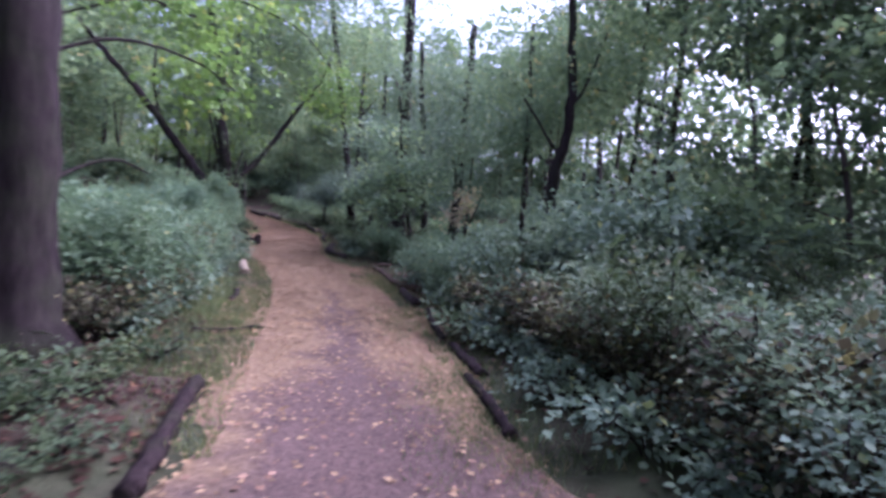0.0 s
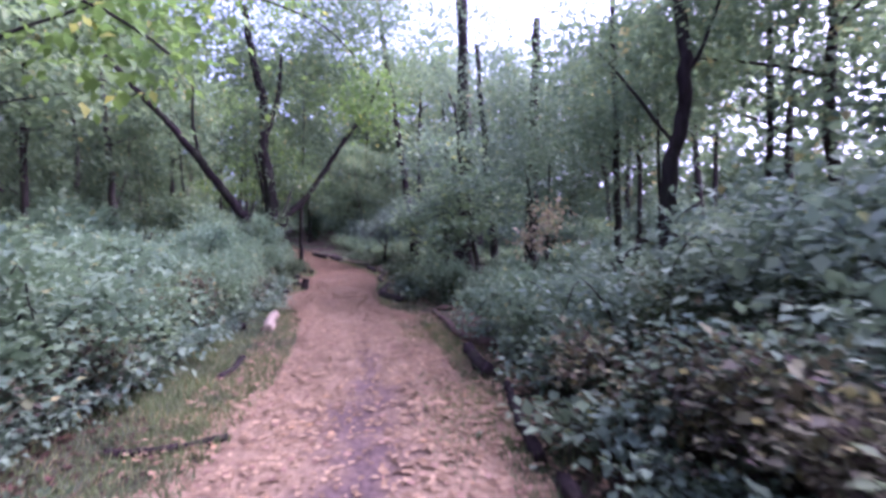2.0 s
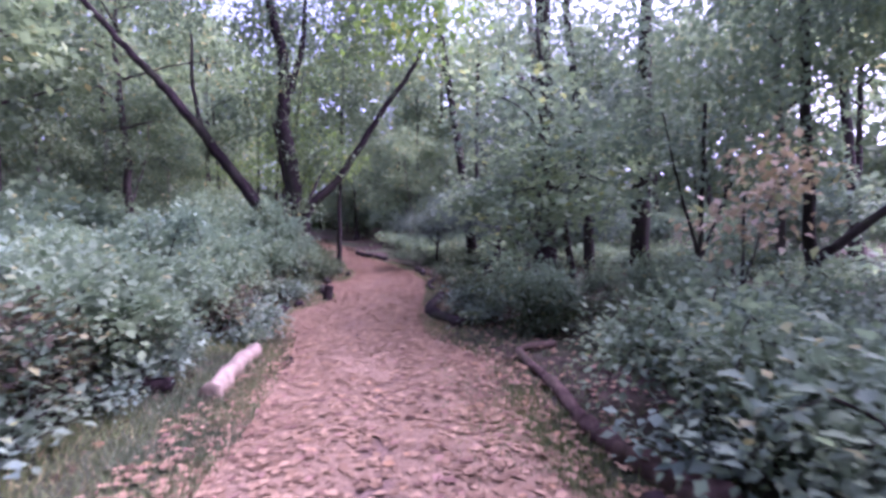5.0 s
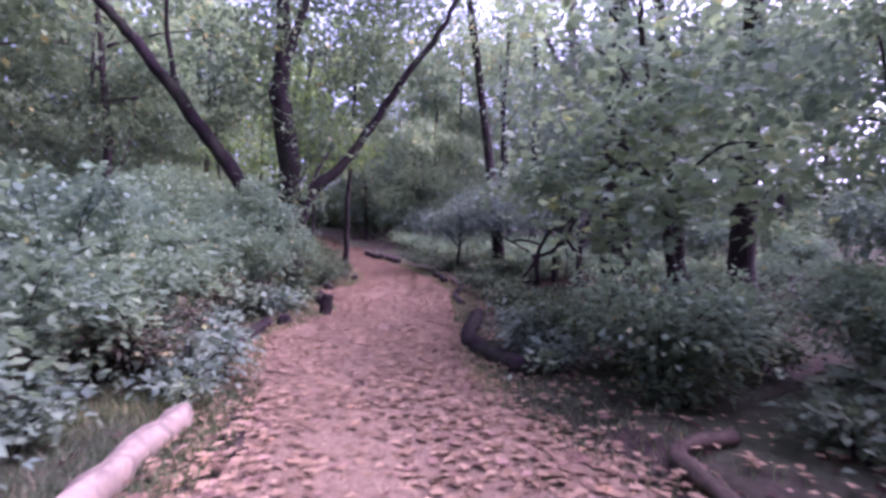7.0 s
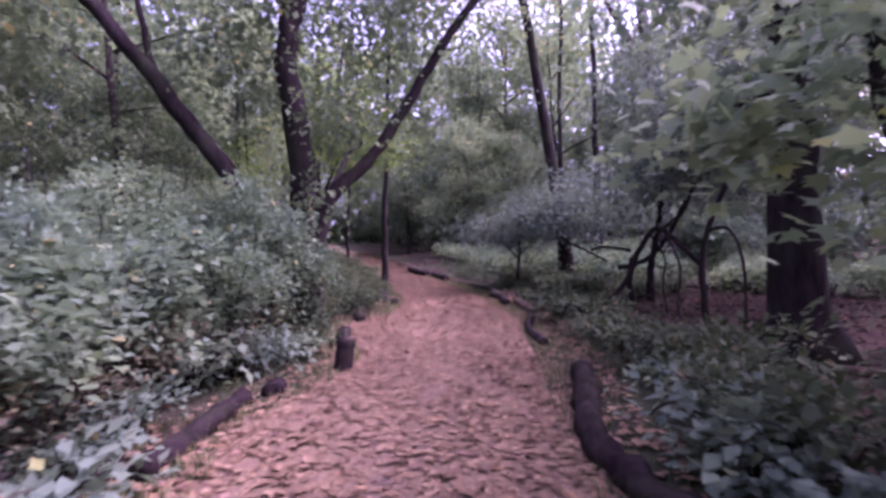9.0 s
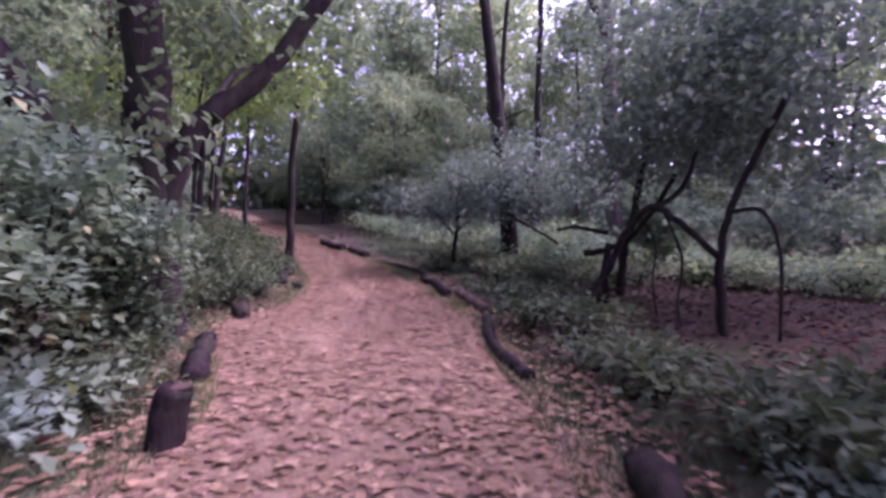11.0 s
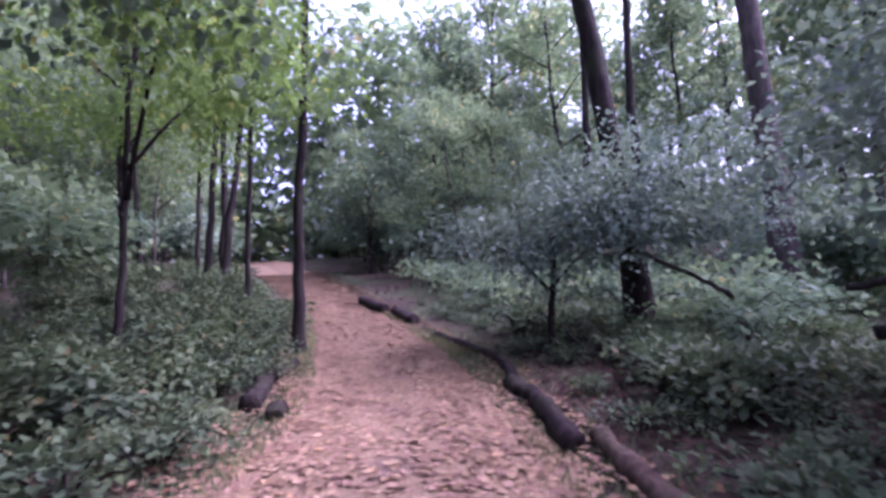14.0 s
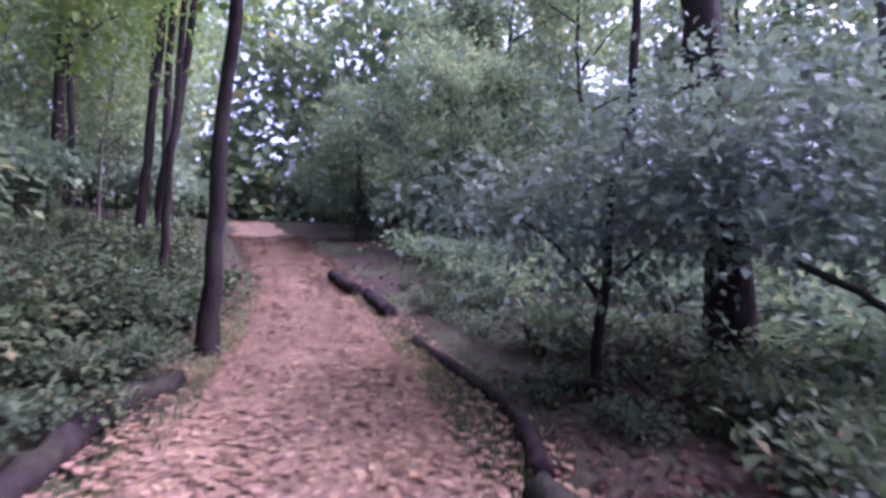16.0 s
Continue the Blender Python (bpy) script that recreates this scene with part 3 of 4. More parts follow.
def crooked_tree():
    f = tuple(spot(-3.12, 24.40, 0.08))
    tree(f, [(0, 0, 0)] + from_foot(f, [(-3.10, 24.35, 1.35), (-3.04, 24.32, 1.95), (-2.91, 24.27, 2.50), (-2.67, 24.20, 4.00)]), 0.1, 0.05,
         [(from_foot(f, [(-3.73, 24.50, 1.78), (-3.40, 24.43, 1.83), (-3.07, 24.33, 1.98), (-2.87, 24.15, 2.20), (-2.60, 23.92, 2.60), (-2.37, 23.70, 3.10)]), 0.06, 0.045),
          (from_foot(f, [(-4.25, 22.30, 0.72), (-3.95, 22.45, 1.05), (-3.60, 22.60, 1.45), (-3.35, 22.60, 2.00), (-3.10, 22.40, 2.40), (-2.92, 22.30, 2.42), (-2.67, 21.85, 2.12), (-2.40, 21.50, 1.75)]), 0.058, 0.045),
          (from_foot(f, [(-3.47, 23.45, 0.80), (-3.52, 23.30, 1.40), (-3.45, 23.25, 1.95)]), 0.07, 0.055),
          (from_foot(f, [(-2.37, 21.45, 0.65), (-2.40, 21.50, 1.50), (-2.34, 21.55, 2.10), (-2.17, 21.55, 2.60), (-1.67, 21.50, 3.70)]), 0.06, 0.04),
          (from_foot(f, [(-3.12, 22.75, 2.40), (-2.87, 22.70, 1.90), (-2.93, 22.60, 1.40), (-2.87, 22.50, 0.75)]), 0.02, 0.014),
          (from_foot(f, [(-2.87, 22.25, 2.38), (-2.67, 22.10, 1.75), (-2.75, 21.95, 1.10), (-2.71, 21.80, 0.72)]), 0.02, 0.015),
          (from_foot(f, [(-2.27, 21.50, 2.30), (-2.02, 21.30, 2.30), (-1.87, 21.20, 1.80), (-1.89, 21.18, 0.70)]), 0.026, 0.02),
          (from_foot(f, [(-4.07, 24.15, 0.80), (-3.93, 24.10, 1.00), (-3.67, 24.00, 1.12), (-3.12, 24.30, 1.12)]), 0.032, 0.03),
          (from_foot(f, [(-4.27, 23.60, 2.17), (-3.93, 23.50, 2.21), (-3.47, 23.25, 2.10)]), 0.025, 0.035),
          (from_foot(f, [(-2.97, 22.40, 2.40), (-2.57, 22.60, 2.70), (-2.27, 22.90, 3.30)]), 0.05, 0.03)],
         masses(f, [(-1.9, 23.8, 4.2, 2.0, 1.8, 1.3, 48), (-2.8, 25.0, 3.6, 1.3, 1.3, 0.9, 34), (-1.7, 22.3, 4.2, 1.5, 1.3, 1.1, 44), (-0.4, 24.6, 3.5, 1.7, 1.7, 1.4, 40), (-2.5, 23.4, 5.6, 1.9, 1.8, 1.0, 40), (-0.9, 22.8, 5.8, 1.8, 1.7, 1.0, 30)]),
         "crooked dark evergreen with low sprawling bare branches", MAT_BARK, MAT_DARK, 0.13, 58, 0.4, 102, 0.2)


def young_maple():
    """The young maple whose lowest boughs reach over the path's edge."""
    f = tuple(spot(-1.15, 16.9, 0.08))
    tree(f, [(0, 0, 0), (-0.1, -0.1, 1.6), (-0.35, -0.3, 3.2), (-0.5, -0.3, 5.4)], 0.085, 0.03,
         [(from_foot(f, [(-1.3, 16.8, 2.3), (-1.7, 15.9, 2.7), (-2.2, 15.2, 2.5)]), 0.035, 0.012),
          (from_foot(f, [(-1.35, 16.7, 2.6), (-2.2, 16.4, 2.9), (-3.1, 16.1, 2.6)]), 0.03, 0.01),
          (from_foot(f, [(-1.4, 16.6, 3.3), (-2.0, 16.8, 4.4), (-2.9, 17.4, 5.0)]), 0.03, 0.01),
          (from_foot(f, [(-1.3, 16.7, 2.5), (-0.9, 15.6, 2.8), (-0.7, 14.8, 2.6)]), 0.03, 0.01),
          (from_foot(f, [(-1.5, 16.6, 3.6), (-1.7, 15.6, 4.2), (-1.9, 14.9, 4.2)]), 0.03, 0.01)],
         masses(f, [(-2.0, 15.2, 2.15, 0.7, 0.6, 0.4, 16), (-2.85, 16.1, 2.5, 0.55, 0.6, 0.28, 14), (-0.8, 15.0, 2.2, 0.8, 0.7, 0.45, 15), (-2.2, 15.7, 3.1, 0.9, 0.8, 0.4, 18), (-1.2, 15.4, 3.4, 1.0, 0.9, 0.45, 18), (-1.9, 15.2, 4.3, 1.2, 1.0, 0.5, 12), (-2.9, 17.2, 4.6, 1.2, 1.1, 0.6, 10), (-0.6, 16.4, 2.9, 1.1, 1.0, 0.6, 16)]),
         "young maple with broad pale green leaves over the path", MAT_BARK, MAT_MAPLE, 0.12, 26, 0.26, 103, 0.2, MAPLE, fall=0.2)


def leaning_trunk_tree():
    """The slender bent tree among the shrubs."""
    f = tuple(spot(2.65, 12.0, 0.08))
    tree(f, [(0, 0, 0), (-0.08, 0, 1.7), (0.02, 0, 2.9), (0.28, 0, 4.2), (0.32, 0.1, 5.4), (0.2, 0.2, 8.0)], 0.17, 0.09,
         [([(0.3, 0, 4.4), (0.8, 0.2, 5.3), (1.2, 0.3, 6.4)], 0.05, 0.02), ([(0.1, 0, 3.2), (-0.6, 0.2, 4.4), (-1.1, 0.4, 5.2)], 0.04, 0.015)],
         [(0.3, 0.4, 8.0, 2.2, 2.2, 1.5, 30), (1.3, 0.5, 5.9, 1.2, 1.2, 0.8, 14), (-1.2, 0.6, 5.0, 1.2, 1.2, 0.8, 16), (1.8, -0.6, 5.2, 1.6, 1.4, 0.8, 16), (2.4, 1.6, 6.4, 1.8, 1.6, 1.0, 18)],
         "slender bent dark tree among the shrubs", MAT_BARK, MAT_CANOPY, 0.12, 50, 0.4, 104, 0.2)


def roadside_trunk():
    """The thick old trunk beside the path's start, with a green bough."""
    f = tuple(spot(-4.05, 4.7, 0.1))
    tree(f, [(0, 0, 0), (0.03, 0, 1.5), (-0.05, 0.05, 4.0), (-0.3, 0.1, 8.0), (-0.4, 0.1, 11.0)], 0.34, 0.16,
         [(from_foot(f, [(-4.0, 4.8, 3.0), (-3.6, 5.4, 3.4), (-3.1, 6.2, 3.4), (-2.9, 6.8, 3.2)]), 0.026, 0.01),
          (from_foot(f, [(-4.1, 4.8, 3.6), (-4.3, 6.4, 4.4), (-4.2, 8.2, 4.8)]), 0.07, 0.02),
          (from_foot(f, [(-3.95, 4.85, 1.8), (-3.7, 5.4, 2.1), (-3.5, 5.8, 2.0)]), 0.03, 0.01)],
         masses(f, [(-3.05, 6.4, 3.25, 0.5, 0.6, 0.35, 9), (-4.1, 8.0, 4.7, 1.1, 1.2, 0.6, 16), (-5.4, 6.8, 5.2, 1.6, 1.6, 0.9, 18), (-4.5, 4.6, 9.5, 2.6, 2.4, 1.8, 26)]),
         "thick old dark trunk with a yellow-green leafy bough", MAT_BARK, MAT_BRIGHT, 0.12, 40, 0.3, 105, 0.5, OVATE)


def unseen_shade_trees():
    """Trees added out of view round the start of the path, so that their crowns shade it."""
    for x, y, r, cx, cy, seed in ((3.6, -3.4, 0.22, 1.2, -1.6, 107), (-4.4, -4.0, 0.26, -1.8, -2.4, 108), (7.6, -0.4, 0.2, 6.0, -0.6, 109)):
        f = tuple(spot(x, y, 0.1))
        tree(f, [(0, 0, 0), (0.05, 0.1, 2.5), ((cx - x) * 0.3, (cy - y) * 0.3, 5.5), ((cx - x) * 0.6, (cy - y) * 0.6, 8.5)], r, r * 0.4,
             [([((cx - x) * 0.3, (cy - y) * 0.3, 5.5), ((cx - x) * 0.7, (cy - y) * 0.9, 6.6), (cx - x, (cy - y) * 1.6, 7.2)], r * 0.4, 0.03)],
             masses(f, [(cx, cy, 7.0, 2.6, 2.6, 0.9, 46), (cx - 0.6, cy + 3.4, 6.9, 2.5, 2.2, 0.6, 52), (x, y, 8.8, 2.6, 2.4, 1.1, 26)]),
             "broad dark tree added out of view to shade the path's start", MAT_BARK, MAT_WOOD, 0.2, 30, 0.5, seed, 0.5)


def bough_tree():
    """The tree on the bank whose bough hangs over the path."""
    f = tuple(spot(-8.9, 8.8, 0.1))
    tree(f, [(0, 0, 0), (0.1, 0, 2.0), (0.3, 0.1, 4.2), (0.3, 0.1, 8.5)], 0.15, 0.07,
         [(from_foot(f, [(-8.6, 8.9, 4.6), (-5.6, 10.4, 6.2), (-3.9, 12.2, 6.3), (-3.1, 13.1, 5.5)]), 0.035, 0.01)],
         masses(f, [(-3.1, 13.2, 4.95, 0.5, 0.5, 0.75, 20), (-4.6, 11.6, 6.6, 0.9, 0.9, 0.4, 9), (-8.6, 8.6, 9.4, 2.2, 2.0, 1.2, 20)]),
         "woodland tree whose green bough hangs over the path", MAT_BARK, MAT_BRIGHT, 0.11, 45, 0.33, 106, 0.3, OVATE)


def plain_stem(x, y, r, height, lean, label, bark=None, crown=(), leaf=None, size=0.14, per=40, limbs=(), seed=200, flare=0.45, sink=0.1):
    f = tuple(spot(x, y, sink))
    lx, ly = lean
    line = [(0, 0, 0), (lx * 0.12, ly * 0.12, height * 0.2), (lx * 0.45, ly * 0.45, height * 0.5), (lx, ly, height)]
    return tree(f, line, r, r * 0.5, list(limbs), list(crown), label, bark or MAT_BARK, leaf or MAT_CANOPY, size, per, 0.4, seed, flare)


spreading_tree()
crooked_tree()
young_maple()
leaning_trunk_tree()
roadside_trunk()
unseen_shade_trees()
bough_tree()

# stems of the middle distance
plain_stem(5.6, 15.0, 0.11, 9, (0.3, 0), "thin dark tree at the edge of the clearing", crown=[(0.3, 0, 8.4, 2.2, 2.2, 1.6, 24), (0.8, 0, 5.6, 1.2, 1.2, 0.8, 10)], seed=201)
plain_stem(6.8, 9.9, 0.09, 8, (0.9, 0.2), "thin leaning tree at the edge of the clearing", crown=[(0.9, 0.2, 7.2, 2.0, 2.0, 1.4, 22)], seed=202)
plain_stem(7.6, 10.1, 0.12, 8.5, (-0.6, 0), "dark tree with an angled trunk beside the clearing", crown=[(-0.6, 0, 7.8, 2.2, 2.2, 1.4, 22)], seed=203)
plain_stem(-2.2, 31.6, 0.3, 17, (-0.9, 0), "tall pale-barked tree rising above the wood", MAT_BARK_PALE, [(-0.9, 0, 15.5, 4.0, 4.0, 2.5, 40), (-2.4, -1.0, 11.0, 2.0, 2.0, 1.4, 14)], size=0.22, per=30, limbs=[([(-0.35, 0, 7.5), (-1.4, -0.4, 9.6), (-2.4, -0.9, 11.5)], 0.15, 0.05)], seed=204)
plain_stem(-5.35, 28.2, 0.24, 14, (-1.6, 0), "tall straight tree with brown trunk behind the shrubs", MAT_BARK, [(-1.6, 0, 13.0, 3.2, 3.2, 2.0, 30), (-2.4, -0.6, 9.2, 2.2, 2.0, 1.4, 30), (0.6, -1.2, 9.8, 2.2, 2.0, 1.4, 24), (-3.6, -1.4, 11.4, 2.6, 2.2, 1.6, 44), (-1.8, -1.8, 12.6, 2.6, 2.2, 1.6, 44), (-4.6, -0.6, 13.6, 2.6, 2.4, 1.4, 36)], size=0.2, per=30, seed=205)
plain_stem(-6.3, 34.0, 0.15, 12, (0.5, 0), "slim dark woodland trunk with a high crown", crown=[(0.5, 0, 11, 2.6, 2.6, 1.8, 26)], size=0.2, per=28, seed=206)
plain_stem(-4.8, 36.0, 0.2, 13, (0.2, 0), "dark woodland trunk with a high crown", crown=[(0.2, 0, 12, 3.0, 3.0, 2.0, 28)], size=0.2, per=28, seed=207)
plain_stem(-11.15, 27.05, 0.12, 9.5, (0.35, 0.1), "slim straight tree at the edge of the path", crown=[(0.9, 0.1, 9.6, 2.2, 2.0, 1.5, 32), (-0.8, -0.2, 11.0, 2.6, 2.4, 1.6, 44), (0.1, -0.3, 5.6, 0.8, 0.8, 0.8, 8)], leaf=MAT_BRIGHT, seed=208)
for i, (dx, dy, lx) in enumerate(((0, 0, 0.5), (0.45, 0.15, -0.1), (0.75, -0.2, 1.2))):
    plain_stem(-16.9 + dx, 30.9 + dy, 0.13, 10, (lx, 0.2), "dark stem in a clump of trees up the slope", crown=[(lx, 0, 9, 2.2, 2.2, 1.6, 20), (lx * 0.5 - 0.6, 0.3, 6.0, 1.2, 1.2, 0.9, 10)], leaf=MAT_BRIGHT, seed=209 + i)
plain_stem(-13.4, 28.4, 0.08, 7, (0.2, 0.1), "thin sapling up the slope beside the path", crown=[(0.2, 0.1, 6.2, 1.5, 1.5, 1.4, 22)], leaf=MAT_BRIGHT, seed=213)
plain_stem(-21.5, 32.5, 0.12, 9, (-0.7, 0), "leaning dark tree on the wooded slope", crown=[(-0.7, 0, 7.6, 2.4, 2.4, 2.2, 30)], leaf=MAT_HEDGE, seed=214)
plain_stem(-19.6, 33.2, 0.1, 8, (0.2, 0), "slim dark tree on the wooded slope", crown=[(0.2, 0, 7.0, 2.0, 2.0, 1.8, 24)], leaf=MAT_HEDGE, seed=215)
plain_stem(-14.2, 43.0, 0.2, 6.0, (0.3, 0), "round-headed thorn tree beside the rising path", crown=[(0.2, 0, 4.6, 2.6, 2.6, 2.1, 70), (1.6, 0.5, 4.0, 1.6, 1.6, 1.4, 26)], leaf=MAT_WOOD, size=0.2, per=34, limbs=[([(0, 0, 1.2), (0.6, 0, 2.3), (1.3, 0.2, 3.6)], 0.1, 0.04), ([(0, 0, 1.3), (-0.6, 0.2, 2.4), (-1.2, 0.2, 3.6)], 0.1, 0.04)], seed=216)
plain_stem(-17.0, 41.8, 0.2, 5.5, (-0.3, 0), "round-headed dark thorn tree beside the rising path", crown=[(-0.1, 0, 4.2, 2.4, 2.4, 1.9, 64), (-1.2, 0.4, 3.4, 1.3, 1.3, 1.0, 20)], leaf=MAT_WOOD, size=0.2, per=34, seed=217)
plain_stem(-6.7, 27.2, 0.07, 2.2, (0.15, 0), "small tree with blue-green drooping leaves", crown=[(0.0, 0, 1.75, 1.05, 1.0, 0.55, 30), (1.2, 0.2, 2.0, 1.0, 0.9, 0.55, 28), (0.7, -0.7, 1.9, 0.9, 0.7, 0.5, 26), (2.0, 0.3, 2.2, 0.9, 0.8, 0.6, 24), (0.8, 0.0, 2.6, 1.1, 0.9, 0.5, 26), (-0.9, 0.1, 1.9, 0.7, 0.7, 0.45, 14), (3.0, 0.4, 2.3, 0.9, 0.8, 0.6, 22), (2.0, 0.2, 3.0, 1.1, 0.8, 0.5, 20)], leaf=MAT_DARK, size=0.1, per=46, limbs=[([(0.02, 0, 1.0), (0.6, 0.1, 1.6), (1.4, 0.3, 2.1)], 0.03, 0.012), ([(0.02, 0, 1.0), (-0.4, 0, 1.5), (-0.9, 0.1, 1.8)], 0.03, 0.012)], seed=218, flare=0.25)
plain_stem(-1.75, 19.0, 0.3, 10, (0.2, 0.3), "thick dark brown tree trunk with flared foot", MAT_BARK, [(0.2, 0.3, 8.5, 2.6, 2.6, 1.8, 24), (0.0, -0.9, 4.0, 1.2, 0.6, 0.9, 24), (0.1, -0.8, 5.8, 1.5, 0.7, 1.0, 28), (-0.9, 0.6, 4.6, 1.2, 1.0, 1.0, 18)], leaf=MAT_SHRUB, size=0.12, seed=219, flare=0.8)
plain_stem(-0.75, 18.9, 0.15, 8, (-0.4, 0.2), "dark leaning trunk beside a thicker tree", crown=[(-0.4, 0.2, 7.2, 2.2, 2.2, 1.5, 20), (0.6, 0, 4.2, 1.4, 1.4, 1.0, 18)], leaf=MAT_SHRUB, seed=220)
plain_stem(0.4, 19.7, 0.26, 9, (0.5, 0.1), "dark tree trunk in the shade of the wood", crown=[(0.5, 0.1, 7.8, 2.6, 2.6, 1.8, 24), (0.4, 0, 4.4, 1.5, 1.5, 1.1, 18), (0.1, -0.9, 4.0, 1.2, 0.6, 0.9, 24), (0.2, -0.8, 5.8, 1.5, 0.7, 1.0, 28)], leaf=MAT_SHRUB, size=0.12, seed=221)
plain_stem(2.6, 16.5, 0.12, 8, (0.1, 0), "dark thin trunk with a leaning limb", crown=[(0.1, 0, 7.4, 2.0, 2.0, 1.4, 22), (1.0, 0.4, 5.6, 1.5, 1.2, 0.8, 16), (0.0, -0.7, 4.6, 1.1, 0.6, 1.0, 18), (2.4, 0.8, 6.4, 1.6, 1.4, 0.9, 16)], leaf=MAT_HEDGE, size=0.12, limbs=[([(0, 0, 0.9), (0.9, 0.1, 1.6), (2.2, 0.2, 2.4)], 0.1, 0.05)], seed=222)
plain_stem(3.4, 15.6, 0.06, 5, (0.1, 0), "thin dark sapling in the shrubs", crown=[(0.1, 0, 4.8, 1.2, 1.2, 1.2, 16)], seed=223)

plain_stem(0.6, 15.2, 0.05, 3.4, (0.2, -0.1), "dense leafy understorey tree behind the shrubs", crown=[(-0.1, 0.2, 3.3, 1.1, 0.9, 0.8, 20), (0.9, 0.1, 3.2, 1.1, 0.9, 0.9, 20), (0.3, 0.0, 4.6, 1.4, 1.1, 0.9, 20), (0.2, 0.1, 2.4, 0.9, 0.6, 0.4, 12), (1.6, 0.3, 4.6, 1.2, 1.0, 0.8, 14), (0.6, 0.3, 6.0, 1.5, 1.2, 0.9, 14)], leaf=MAT_HEDGE, size=0.11, per=44, limbs=[([(0.05, 0, 1.2), (-0.2, -0.1, 2.2), (-0.4, -0.2, 3.3)], 0.03, 0.012), ([(0.05, 0, 1.1), (0.5, 0.1, 2.1), (1.0, 0.1, 3.2)], 0.03, 0.012)], seed=224, flare=0.2)


def hazel():
    """The bright green young tree on the bank whose boughs reach towards the path."""
    f = tuple(spot(-11.9, 24.2, 0.08))
    tree(f, [(0, 0, 0), (0.1, 0, 1.5), (0.3, -0.1, 3.2), (0.5, -0.1, 5.6)], 0.06, 0.025,
         [(from_foot(f, [(-11.6, 24.1, 3.6), (-10.6, 23.6, 4.9), (-9.4, 22.9, 5.4)]), 0.035, 0.012),
          (from_foot(f, [(-11.6, 24.1, 4.0), (-11.2, 24.9, 5.2), (-10.6, 25.8, 5.8)]), 0.03, 0.01),
          (from_foot(f, [(-11.7, 24.1, 3.4), (-12.6, 25.0, 4.8), (-13.0, 26.2, 5.4)]), 0.03, 0.01)],
         masses(f, [(-9.4, 22.9, 5.1, 1.1, 1.0, 0.5, 18), (-10.8, 24.2, 5.3, 1.4, 1.2, 0.6, 24), (-10.7, 25.9, 5.7, 1.3, 1.2, 0.6, 18), (-12.6, 25.9, 5.3, 1.5, 1.3, 0.8, 24), (-13.6, 24.2, 5.2, 1.5, 1.4, 0.8, 22), (-11.6, 24.4, 6.6, 1.6, 1.5, 0.8, 20)]),
         "young tree with bright yellow-green leaves on the bank", MAT_BARK, MAT_BRIGHT, 0.12, 40, 0.33, 111, 0.2, OVATE)


hazel()


# ---- undergrowth ----
def bush(seed, height, width, n, mat, size, blade=OVATE, name="bush", label="leafy green bush", category="bush", group="", arch=0.3):
    """Stems that fan out from one root, leaves set along and round them."""
    rng = np.random.default_rng(seed)
    b = root(name, (0, 0, 0), label, category, group)
    pts = []
    k = 7
    for i in range(k):
        a = i * 2.4 + rng.uniform(-0.5, 0.5)
        w, h = width * rng.uniform(0.35, 1.0), height * rng.uniform(0.55, 1.0)
        line = [(0, 0, -0.1), (math.cos(a) * w * 0.35, math.sin(a) * w * 0.35, h * 0.65), (math.cos(a) * w * 0.8, math.sin(a) * w * 0.8, h), (math.cos(a) * w * 1.15, math.sin(a) * w * 1.15, h * (1 - arch))]
        part("stem", stem_mesh("stem", line, 0.012, 0.004, MAT_BARK, 4, 0.01, 0.1, seed + i, 0.0, 3), b)
        c = np.array([tuple(q) for q in bent(line, 6)])[4:]
        pts.append(c)
    pts = np.concatenate(pts)
    idx = rng.integers(0, len(pts), n)
    off = rng.normal(0, 1, (n, 3)) * np.array([0.17, 0.17, 0.12]) * width
    pos = pts[idx] + off
    pos[:, 2] = np.abs(pos[:, 2]) + 0.02
    out = norm(off + np.array([0, 0, 0.1])) * 0.8 + norm(pos * np.array([1, 1, 0.1])) * 0.5
    way, up = droop(rng, n, out, 0.3, 0.5)
    part("foliage", leaves("foliage", pos, way, up, rng.uniform(0.6, 1.35, n) * size, blade, mat), b, kind="stuff")
    return b


def row_places(side, y0, y1, step, d0, d1, seed):
    rng = random.Random(seed)
    out, y = [], y0
    while y < y1:
        d = rng.uniform(d0, d1)
        out.append((float(edge_left(y)) - d if side < 0 else float(edge_right(y)) + d, y + rng.uniform(-0.2, 0.2)))
        y += step
    return out


backs = [bush(24 + i, 1.1, 0.7, 1500, MAT_HEDGE, 0.07, SIMPLE, name="nettle_clump", category="nettles", label="tall grey-green nettle clump high on the bank", group="nettle bank") for i in range(2)]
nettles = [bush(20 + i, 1.15, 0.75, 2000, MAT_HEDGE, 0.082, SIMPLE, name="nettle_clump", category="nettles", label="grey-green nettle clump leaning over the path's edge", group="nettle bank") for i in range(3)]
scatter(nettles, row_places(-1, 5.9, 17.5, 0.62, 1.2, 1.8, 1) + row_places(-1, 6.2, 17.5, 0.7, 2.1, 3.0, 2), (0.9, 1.35), 11)
scatter(backs, row_places(-1, 6.5, 19, 0.85, 3.0, 4.6, 3), (1.25, 1.65), 19)
brambles = [bush(30 + i, 0.75, 0.65, 1300, MAT_BRAMBLE, 0.064, SIMPLE, name="bramble", label="browning bramble with yellowed leaves on the bank", group="brambles", category="bramble") for i in range(2)]
scatter(brambles, row_places(-1, 5.4, 13.0, 0.8, 1.2, 1.7, 4) + row_places(-1, 13.4, 17.5, 0.8, 0.75, 1.3, 44) + row_places(1, 2.6, 7.4, 0.5, 0.75, 1.5, 38), (0.8, 1.2), 12)
